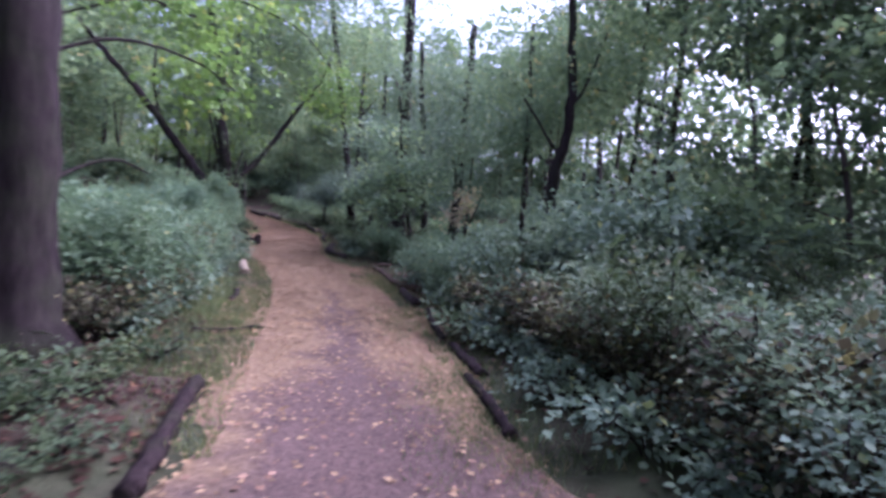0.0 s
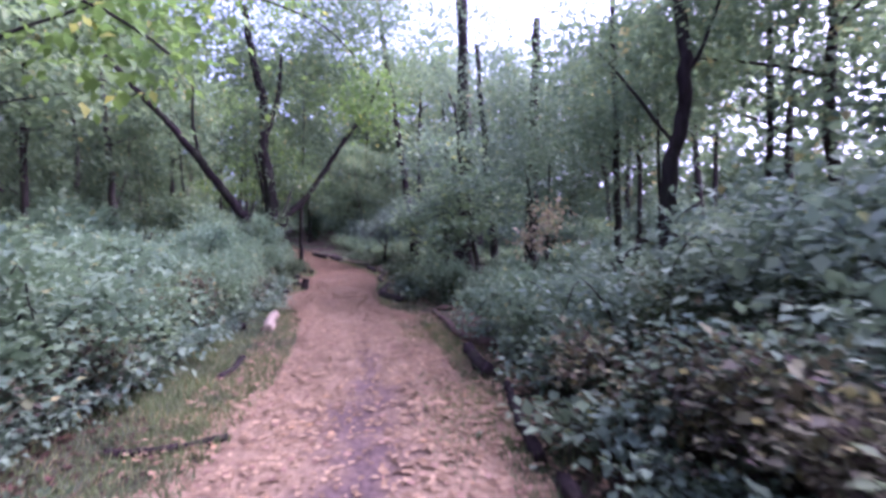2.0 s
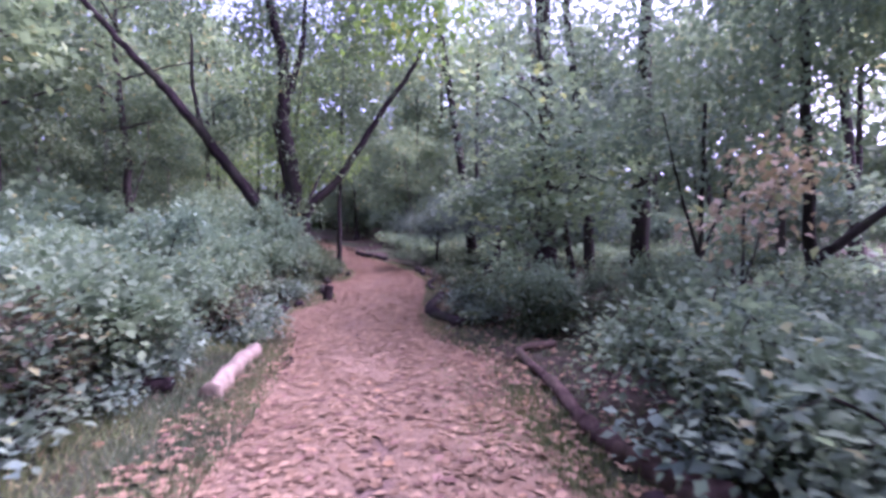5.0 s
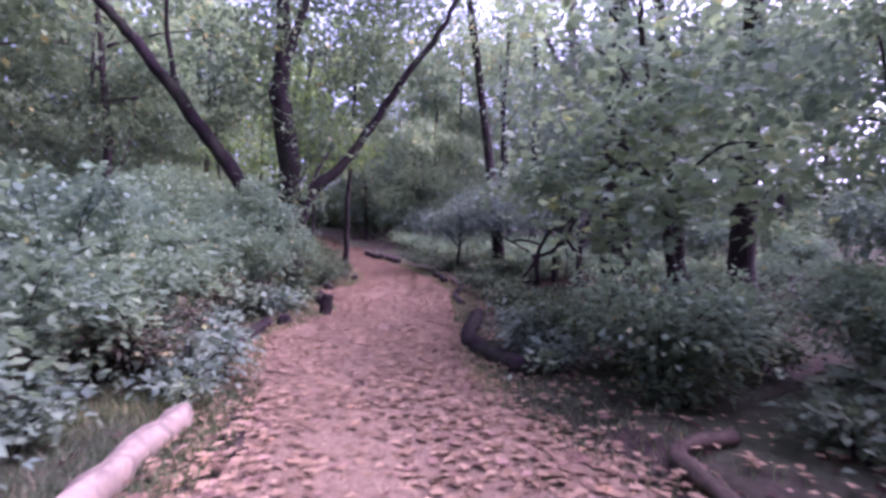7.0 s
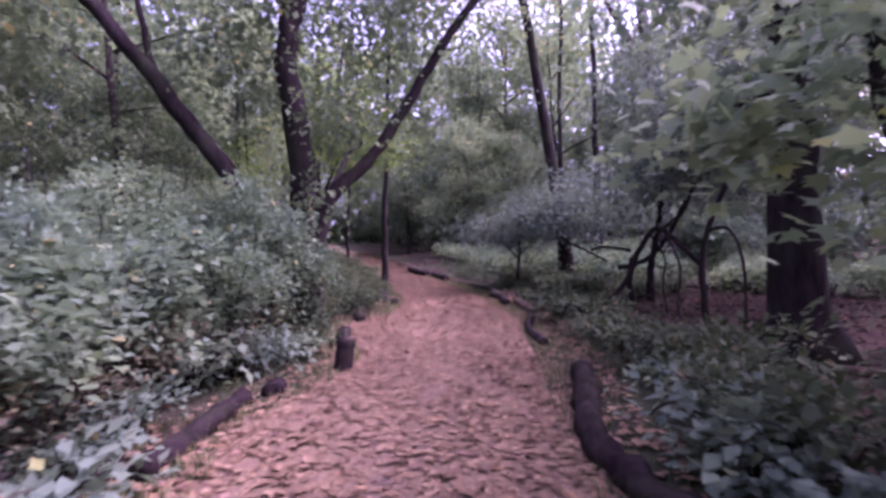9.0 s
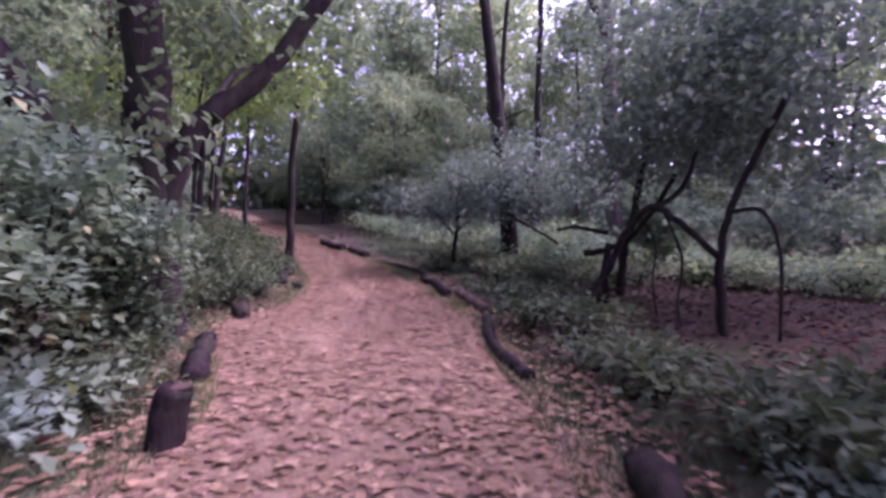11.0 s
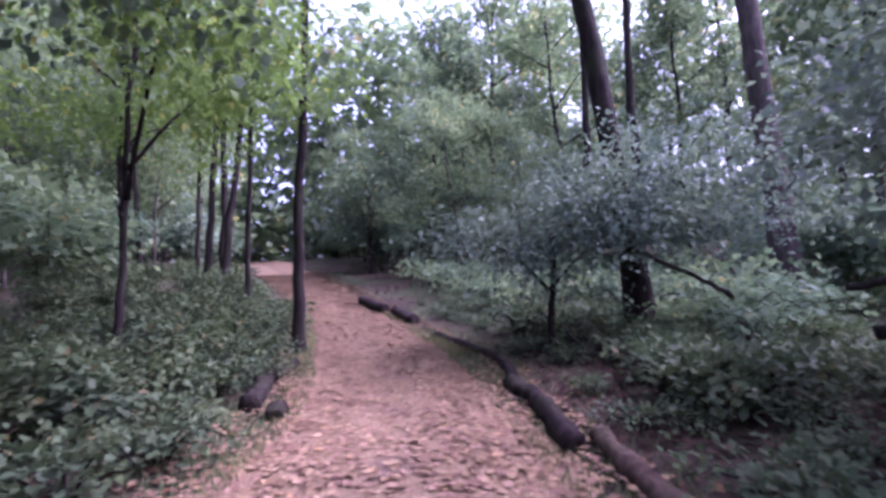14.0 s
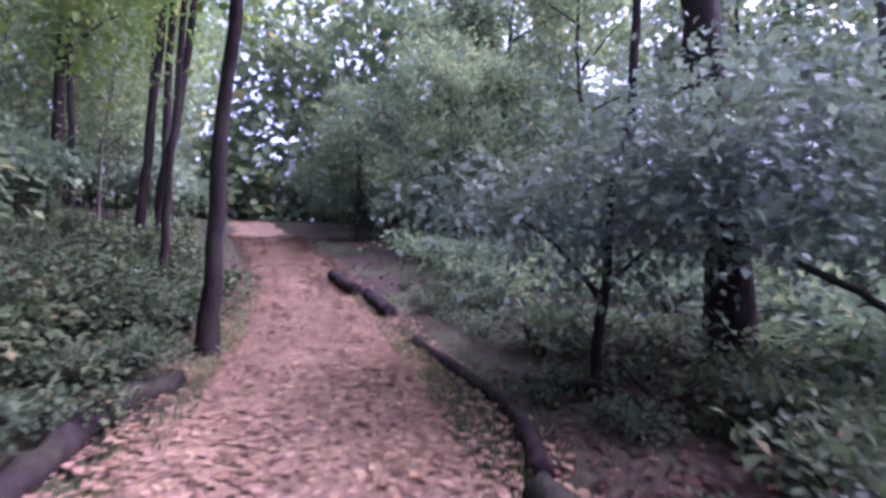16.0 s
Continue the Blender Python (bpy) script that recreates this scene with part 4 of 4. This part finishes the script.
lows = [bush(40 + i, 0.32, 0.5, 480, MAT_SHRUB, 0.08, SIMPLE, name="ground_plant", label="low green ground plants at the foot of the bank", group="ground plants", category="plant") for i in range(3)]
scatter(lows, row_places(-1, 5.5, 13, 0.7, 0.95, 1.3, 5) + row_places(-1, 13, 18, 0.75, 0.4, 0.9, 55) + row_places(1, 2.5, 11.2, 0.8, 0.45, 0.9, 6) + row_places(1, 15, 18, 0.8, 0.45, 0.9, 10), (0.7, 1.4), 13)
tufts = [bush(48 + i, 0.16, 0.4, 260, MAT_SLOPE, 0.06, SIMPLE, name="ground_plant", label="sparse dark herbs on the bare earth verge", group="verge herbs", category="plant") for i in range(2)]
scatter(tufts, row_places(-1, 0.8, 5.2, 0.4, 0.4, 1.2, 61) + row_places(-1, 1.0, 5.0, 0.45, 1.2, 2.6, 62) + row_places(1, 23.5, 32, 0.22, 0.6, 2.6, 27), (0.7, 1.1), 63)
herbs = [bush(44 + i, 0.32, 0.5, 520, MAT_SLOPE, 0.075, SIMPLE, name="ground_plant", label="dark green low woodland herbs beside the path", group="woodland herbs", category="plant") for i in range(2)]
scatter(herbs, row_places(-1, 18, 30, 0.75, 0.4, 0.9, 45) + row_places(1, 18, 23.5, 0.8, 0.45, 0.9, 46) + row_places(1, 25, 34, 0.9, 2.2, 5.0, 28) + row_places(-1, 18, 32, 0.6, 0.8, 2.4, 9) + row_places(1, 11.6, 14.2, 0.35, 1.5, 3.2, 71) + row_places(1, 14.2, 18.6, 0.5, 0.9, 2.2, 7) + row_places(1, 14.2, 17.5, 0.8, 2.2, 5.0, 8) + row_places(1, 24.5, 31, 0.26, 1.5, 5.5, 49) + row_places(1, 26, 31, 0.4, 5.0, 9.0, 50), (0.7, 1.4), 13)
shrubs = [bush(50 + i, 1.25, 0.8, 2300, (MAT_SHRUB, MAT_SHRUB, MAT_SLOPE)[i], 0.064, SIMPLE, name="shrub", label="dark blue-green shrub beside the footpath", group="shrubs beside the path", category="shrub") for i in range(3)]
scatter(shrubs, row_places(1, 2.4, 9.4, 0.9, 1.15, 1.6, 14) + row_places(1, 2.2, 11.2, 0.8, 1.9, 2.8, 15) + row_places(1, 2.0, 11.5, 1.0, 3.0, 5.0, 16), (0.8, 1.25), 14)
thickets = [bush(90 + i, 2.3, 1.2, 1700, MAT_SHRUB, 0.12, SIMPLE, name="thicket", label="tall dark blue-green thicket behind the shrubs", group="thickets", category="shrub") for i in range(2)]
scatter(thickets, row_places(1, 6.6, 9.6, 0.7, 2.4, 3.6, 51) + row_places(1, 7.5, 10.4, 1.0, 3.8, 5.4, 52), (0.8, 1.1), 53)
greens = [bush(57 + i, 1.0, 0.75, 2600, MAT_HEDGE, 0.062, SIMPLE, name="shrub", label="bright green leafy shrub beside the footpath", group="green shrubs beside the path", category="shrub") for i in range(2)]
scatter(greens, row_places(1, 9.3, 11.2, 0.6, 0.85, 1.5, 31) + row_places(1, 14.0, 15.0, 0.6, 1.0, 1.5, 36) + row_places(1, 12.5, 16.5, 0.9, 2.4, 3.6, 33) + row_places(1, 7.6, 9.3, 0.6, 0.9, 1.5, 32), (0.85, 1.15), 34)
highs = [bush(86 + i, 2.7, 0.8, 2600, MAT_HEDGE, 0.085, SIMPLE, name="shrub", category="shrub", label="tall pale green shrub at the foot of the spreading tree", group="tall shrubs on the bank") for i in range(2)]
talls = [bush(80 + i, 1.9, 0.7, 2200, MAT_HEDGE, 0.085, SIMPLE, name="nettle_clump", category="nettles", label="tall leafy nettle clump in front of the bank", group="tall nettles") for i in range(2)]
scatter(talls, [(-7.75, 16.9), (-8.1, 17.9), (-8.6, 17.0), (-8.3, 18.9), (-8.0, 15.8), (-8.9, 16.1), (-9.3, 18.0), (-9.0, 19.0), (-7.6, 14.6), (-8.6, 14.9), (-7.4, 13.4)], (0.85, 1.1), 35)
scatter(highs, [(-8.5, 17.7), (-9.3, 17.2), (-9.2, 18.7), (-10.0, 18.0), (-8.7, 16.4), (-9.8, 16.4)], (0.75, 0.95), 39)
meadow = [bush(84 + i, 0.5, 0.85, 420, MAT_CANOPY if i else MAT_HEDGE, 0.11, SIMPLE, name="meadow_plant", label="light green low growth beyond the fallen trunk", group="meadow plants", category="plant") for i in range(2)]
scatter(meadow, row_places(1, 27.5, 38, 0.5, 3.2, 7.0, 41) + row_places(1, 24, 38, 0.45, 7.0, 13.0, 42) + row_places(1, 18, 30, 0.6, 9.0, 15.0, 43), (1.0, 1.6), 44)
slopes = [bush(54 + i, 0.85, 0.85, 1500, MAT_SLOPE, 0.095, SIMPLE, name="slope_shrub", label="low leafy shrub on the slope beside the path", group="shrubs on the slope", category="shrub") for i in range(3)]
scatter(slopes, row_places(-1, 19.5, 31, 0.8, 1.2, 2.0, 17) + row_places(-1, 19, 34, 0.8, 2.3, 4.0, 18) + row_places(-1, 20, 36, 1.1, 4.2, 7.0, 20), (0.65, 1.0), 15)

# ---- woods ----
TALL = [
    wood_tree(60, 13.0, 0.17, 0.4, 3.2, MAT_CANOPY, 0.25, 16, MAT_BARK_MID),
    wood_tree(61, 11.5, 0.14, 0.3, 2.8, MAT_WOOD, 0.24, 16, MAT_BARK_MID),
    wood_tree(62, 14.5, 0.22, 0.42, 3.4, MAT_CANOPY, 0.25, 16, MAT_BARK_MID),
]
MIDDLE = [wood_tree(64 + i, h, 0.055, low, w, m, 0.16, 18, MAT_BARK_PALE) for i, (h, low, w, m) in enumerate(((7.5, 0.16, 2.2, MAT_CANOPY), (6.2, 0.12, 2.0, MAT_WOOD), (8.5, 0.2, 2.4, MAT_WOOD), (6.8, 0.14, 2.2, MAT_WOOD)))]


def stand(seed, count, gap, allowed, x0, x1, y0, y1):
    """Places at least gap apart where allowed."""
    rng = random.Random(seed)
    out = []
    for _ in range(6000):
        x, y = rng.uniform(x0, x1), rng.uniform(y0, y1)
        if allowed(x, y) and all((x - a) ** 2 + (y - b) ** 2 > gap * gap for a, b in out):
            out.append((x, y))
        if len(out) >= count:
            break
    return out


def ahead(x, y):
    """The wedge of woodland in front of the walk."""
    return y > 0.85 * abs(x) - 4


def tall_ok(x, y):
    if not ahead(x, y):
        return False
    l, r = float(edge_left(y)), float(edge_right(y))
    if y > 47:
        return abs(x - (l + r) / 2) > 8 and (x < -12 or (x * 7 + y * 3) % 10 < 3)
    if x < l:
        return l - x > (8.5 if y < 33 else 4.0)
    return x - r > 9 and not (x > 8 and y < 24) and not (x > -7 and y > 26 and (x * 7 + y * 3) % 10 < 6)


def middle_ok(x, y):
    if not ahead(x, y):
        return False
    l, r = float(edge_left(y)), float(edge_right(y))
    if x < l:
        return 5.0 < l - x < 24 and not (18.5 < y < 33 and l - x < 9) and not (5 < y < 19 and l - x < 10.5) and (x + 15.5) ** 2 + (y - 42) ** 2 > 22
    if y < 13:
        return x - r > 3.6 and x < 7.0 and y > 5.5 and x > 4.4
    if y < 38:
        return False
    return x - r > 2.5 and x < -8 and (x + 15.5) ** 2 + (y - 42) ** 2 > 26


scatter(TALL, stand(8, 56, 3.8, tall_ok, -40, 14, -4, 72), (0.85, 1.2), 21)
scatter(MIDDLE, stand(9, 46, 2.8, middle_ok, -34, 12, 1, 60) + [(7.2, 7.0), (8.2, 9.0), (9.0, 12.0), (8.0, 3.6)], (0.85, 1.25), 23)

UNDER = [bush(70 + i, 2.4, 1.6, 1500, m, 0.2, SIMPLE, "shrub", "tall leafy understorey shrub in the woods", "shrub", "understorey shrubs") for i, m in enumerate((MAT_HEDGE, MAT_CANOPY, MAT_SHRUB))]


def under_ok(x, y):
    if not ahead(x, y):
        return False
    l, r = float(edge_left(y)), float(edge_right(y))
    if y > 49:
        return abs(x - (l + r) / 2) > 7
    if x < l:
        return l - x > (5.0 if y < 33 else 3.0)
    if y > 36:
        return x - r > 2.5
    return x - r > (4.5 if y < 13 else 9) and not (y < 24 and x > 7)


scatter(UNDER, stand(10, 62, 2.6, under_ok, -34, 16, 2, 58) + [(8.5, 15), (9.5, 18), (10, 12.5), (11, 10), (2.0, 30), (5, 31), (0.5, 33.5)] + [(-58 + 3.1 * i, 64 + 2.5 * math.sin(i * 1.9)) for i in range(17) if i not in (2, 3, 4, 5, 6)] + [(-56 + 4.0 * i, 68 + 2 * math.sin(i * 2.7)) for i in range(13) if i not in (2, 3, 4)], (0.75, 1.3), 22)


def far_woods():
    """The wall of trees that closes every view, far behind the rest."""
    rng = np.random.default_rng(77)
    n = 3900
    a = rng.uniform(0, 2 * math.pi, n)
    d = rng.uniform(42, 60, n)
    x, y = -9 + np.sin(a) * d, 20 + np.cos(a) * d
    up_to = rng.uniform(0.0, 1.0, n)
    z = land(x, y) + np.where(np.arange(n) % 10 < 3, up_to * 5, up_to * 24)
    open_side = (np.sin(a) > 0.35) & (np.cos(a) < 0.55)
    half_open = (np.sin(a) > 0.03) & (np.cos(a) > 0)
    keep = (~open_side & ~half_open) | (rng.uniform(0, 1, n) < np.where(open_side, np.where(z > 8, 0.18, 0.55), np.where(z > 12, 0.5, 0.85)))
    c = np.stack([x, y, z], -1)[keep]
    pos, out = clump_cloud(rng, c, 32, 1.5)
    way, up = droop(rng, len(pos), out, 0.3)
    me = leaves("far_woods", pos, way, up, rng.uniform(0.8, 1.5, len(pos)), SIMPLE, MAT_CANOPY)
    tagged(new("far_woods", me), "dense green wall of distant woodland foliage", "woods", kind="stuff")


far_woods()


# ---- logs and dead wood ----
def log(points, r, label, mat=None, r_end=None, lift=0.6, name="log", category="log", cut=True, seed=1):
    """A fallen stem on the ground: its bark and the sawn or broken faces at its ends."""
    pts = [Vector((x, y, float(land(x, y)) + r * lift + (q[0] if q else 0.0))) for x, y, *q in points]
    foot = pts[0].copy()
    loc = [tuple(p - foot) for p in pts]
    line = bent(loc, 6, r * 0.16, seed)
    n = len(line) - 1
    re = r if r_end is None else r_end
    radii = [(r + (re - r) * i / n) * (1 + 0.12 * math.sin(i * 2.3 + seed)) for i in range(n + 1)]
    v, l, c = tube(line, radii, 12, 0.26, seed)
    ob = new(name, mesh_from(name, v, l, c, mat or MAT_LOG, True))
    ob.location = foot
    tagged(ob, label, category)
    if cut:
        for k, (p, q, rr) in enumerate(((line[0], line[1], radii[0]), (line[-1], line[-2], radii[-1]))):
            d = (Vector(p) - Vector(q)).normalized()
            v, l, c = tube([Vector(p) - d * 0.01, Vector(p) + d * 0.006, Vector(p) + d * 0.007], [rr * 0.96, rr * 0.9, rr * 0.3], 10, 0.08, seed + k)
            part("cut_end", mesh_from("cut_end", v, l, c, MAT_BARE if mat is MAT_BARE else mat or MAT_LOG), ob, "broken end showing bare wood")
    return ob


log([(0.56, 3.5), (0.45, 4.2), (0.3, 4.9)], 0.05, "dark damp log edging the footpath", seed=1)
log([(0.44, 4.95), (0.33, 5.5), (0.16, 6.25)], 0.06, "dark damp log lying along the path's edge", seed=2)
log([(0.05, 6.5), (-0.1, 7.3), (-0.22, 8.2)], 0.05, "thin dark log half sunk in leaf mould", seed=3)
log([(-0.4, 8.5), (-0.62, 9.2), (-0.8, 10.0)], 0.085, "dark wet log with broken end edging the path", seed=4)
log([(-0.45, 9.9), (-0.8, 10.5), (-1.1, 11.05)], 0.1, "brown weathered log beside the path", MAT_LOG_BROWN, 0.07, seed=5)
log([(-1.1, 11.1), (-1.4, 12.0), (-1.78, 12.9), (-1.72, 13.15), (-1.4, 13.4)], 0.06, "bent brown branch lying at the path's edge", MAT_LOG_BROWN, 0.045, seed=6)
log([(-2.8, 14.75), (-3.3, 15.2), (-3.72, 15.9), (-3.85, 16.8), (-4.0, 17.75)], 0.1, "thick dark bent log edging the path", seed=7)
log([(-4.6, 19.2), (-5.0, 20.2), (-5.2, 21.5)], 0.07, "dark rotten log along the path's edge", seed=8)
log([(-5.25, 21.9), (-5.6, 22.8), (-5.98, 23.75)], 0.085, "brown log beside the path", MAT_LOG_BROWN, seed=9)
log([(-6.15, 23.5), (-6.6, 24.6), (-6.95, 25.2)], 0.1, "dark wet log with a blunt end edging the path", seed=10)
log([(-6.95, 25.4), (-7.25, 26.2), (-7.6, 26.7), (-8.9, 28.15)], 0.075, "long dark log lining the path", r_end=0.06, seed=11)
log([(-9.9, 29.6), (-10.9, 30.8)], 0.13, "dark log lining the rising path", seed=12)
log([(-11.3, 31.1), (-12.8, 32.7)], 0.14, "dark log lining the rising path further up", seed=13)
log([(-4.5, 11.15), (-4.85, 11.95), (-5.25, 12.85)], 0.1, "pale barkless sawn log on the grass verge", MAT_BARE, 0.095, seed=14)
log([(-6.7, 10.75), (-6.0, 10.9), (-5.35, 11.0)], 0.09, "brown log lying under the nettles", MAT_LOG_BROWN, seed=15)
log([(-5.2, 11.0), (-4.95, 11.15)], 0.09, "short dark log end on the verge", seed=16)
log([(-1.6, 2.5), (-1.85, 3.3), (-2.2, 4.4)], 0.065, "dark log along the verge at the path's start", seed=31)
log([(-3.2, 6.25), (-2.85, 6.45), (-2.5, 6.75)], 0.035, "thin dark stick across the verge", cut=False, name="stick", category="stick", seed=17)
log([(-3.6, 8.3), (-3.75, 8.9), (-3.95, 9.4)], 0.05, "dark damp stick edging the path", MAT_LOG, name="stick", category="stick", seed=18)
log([(-6.45, 14.8), (-6.65, 15.5), (-6.9, 16.2)], 0.085, "dark log below the brambles at the path's edge", seed=19)
log([(-6.75, 16.4), (-6.85, 16.65)], 0.08, "short dark lump of rotten wood", seed=20)
log([(-7.95, 19.6), (-7.65, 19.1), (-7.3, 18.6)], 0.1, "dark log on the path's verge", seed=21)
log([(-8.75, 21.3), (-8.45, 20.95)], 0.1, "short dark rotten log on the verge", seed=22)
log([(-10.5, 26.0), (-10.25, 25.2), (-9.75, 24.3), (-9.55, 23.9)], 0.11, "thick dark log lining the path", seed=23)
log([(-9.25, 24.0), (-9.15, 23.8)], 0.09, "short dark stump end at the path's edge", seed=24)
log([(-2.9, 18.9), (-2.1, 18.5), (-1.2, 18.2)], 0.05, "pale fallen branch at the foot of a tree", MAT_LOG_BROWN, seed=25)
log([(-4.25, 27.1), (-3.0, 27.25), (-1.9, 27.55), (-0.4, 27.6)], 0.08, "long dark fallen trunk in the undergrowth", seed=26)
log([(-4.3, 22.6), (-4.05, 23.2), (-3.5, 23.5)], 0.09, "dark rotten branch in a heap of dead wood", seed=27)
log([(-4.7, 22.5), (-4.2, 22.3, 0.06), (-3.6, 22.4)], 0.06, "dark bent branch in a heap of dead wood", seed=28)
log([(-4.6, 23.4), (-4.2, 22.8, 0.12), (-4.0, 22.0)], 0.045, "dark thin branch across a heap of dead wood", seed=29)


def stump():
    """The short upright post of dark wood at the path's edge."""
    f = spot(-6.68, 17.55, 0.06)
    ob = new("stump", mesh_from("stump", *tube(bent([(0, 0, 0), (0.01, 0.02, 0.25), (0.04, 0.06, 0.42)], 5, 0.008, 3), [0.125, 0.12, 0.115, 0.112, 0.11, 0.11, 0.108, 0.108, 0.106, 0.1, 0.09], 14, 0.07, 5), MAT_LOG, True))
    ob.location = f
    tagged(ob, "short upright dark wooden stump at the path's edge", "stump")
    v, l, c = tube([(0.04, 0.06, 0.415), (0.04, 0.06, 0.428), (0.04, 0.06, 0.43)], [0.088, 0.082, 0.02], 14, 0.05, 6)
    part("cut_top", mesh_from("cut_top", v, l, c, MAT_LOG_BROWN), ob, "weathered brown top")


stump()


def arched_branch():
    f = spot(-3.9, 28.0, 0.05)
    ob = new("branch", stem_mesh("branch", [(0, 0, 0), (-0.05, -0.15, 0.5), (-0.35, -0.6, 0.85), (-0.8, -0.9, 1.1), (-1.35, -0.8, 1.45)], 0.045, 0.03, MAT_BARK, 8, 0.02, 0.12, 4))
    ob.location = f
    tagged(ob, "dark bare branch arching down to the ground", "branch")


arched_branch()


def dead_branch():
    f = spot(-6.05, 26.65, -0.03)
    ob = new("branch", stem_mesh("branch", [(0, 0, 0), (-0.5, 0.25, 0.12), (-1.0, 0.4, 0.1), (-1.35, 0.6, 0.05)], 0.05, 0.025, MAT_BARK, 8, 0.02, 0.12, 7))
    ob.location = f
    tagged(ob, "forked dead branch lying in the low plants", "branch")
    part("fork", stem_mesh("fork", [(-0.1, 0.05, 0.02), (-0.3, 0.45, 0.2), (-0.45, 0.7, 0.3)], 0.035, 0.015, MAT_BARK, 7, 0.01, 0.1, 8), ob)


dead_branch()


def fading_sprig():
    """The pale yellowing sapling in the shrubs."""
    f = tuple(spot(0.2, 11.9, 0.05))
    tree(f, [(0, 0, 0), (0.02, 0, 0.9), (0.08, 0, 1.8)], 0.02, 0.008, [([(0.03, 0, 1.0), (0.2, 0.1, 1.4), (0.35, 0.1, 1.9)], 0.01, 0.005)], [(0.1, 0, 1.6, 0.3, 0.3, 0.3, 8), (0.3, 0.1, 2.0, 0.28, 0.28, 0.3, 8)], "yellowing sapling with pale autumn leaves", MAT_BARK, MAT_AUTUMN, 0.09, 26, 0.16, 301, 0.1, OVATE, category="sapling", name="sapling")


fading_sprig()


# the heap of dead wood beside the path
heap = random.Random(40)
for k in range(11):
    cx, cy, a, ln = heap.uniform(-4.75, -3.7), heap.uniform(21.9, 23.3), heap.uniform(0, 6.28), heap.uniform(0.35, 0.8)
    log([(cx - math.cos(a) * ln * 0.5, cy - math.sin(a) * ln * 0.5), (cx + 0.06, cy - 0.05, heap.uniform(0.02, 0.14)), (cx + math.cos(a) * ln * 0.5, cy + math.sin(a) * ln * 0.5)], heap.uniform(0.014, 0.035), "dark dead stick in a heap of rotting wood", r_end=0.012, cut=False, name="stick", category="stick", seed=60 + k)
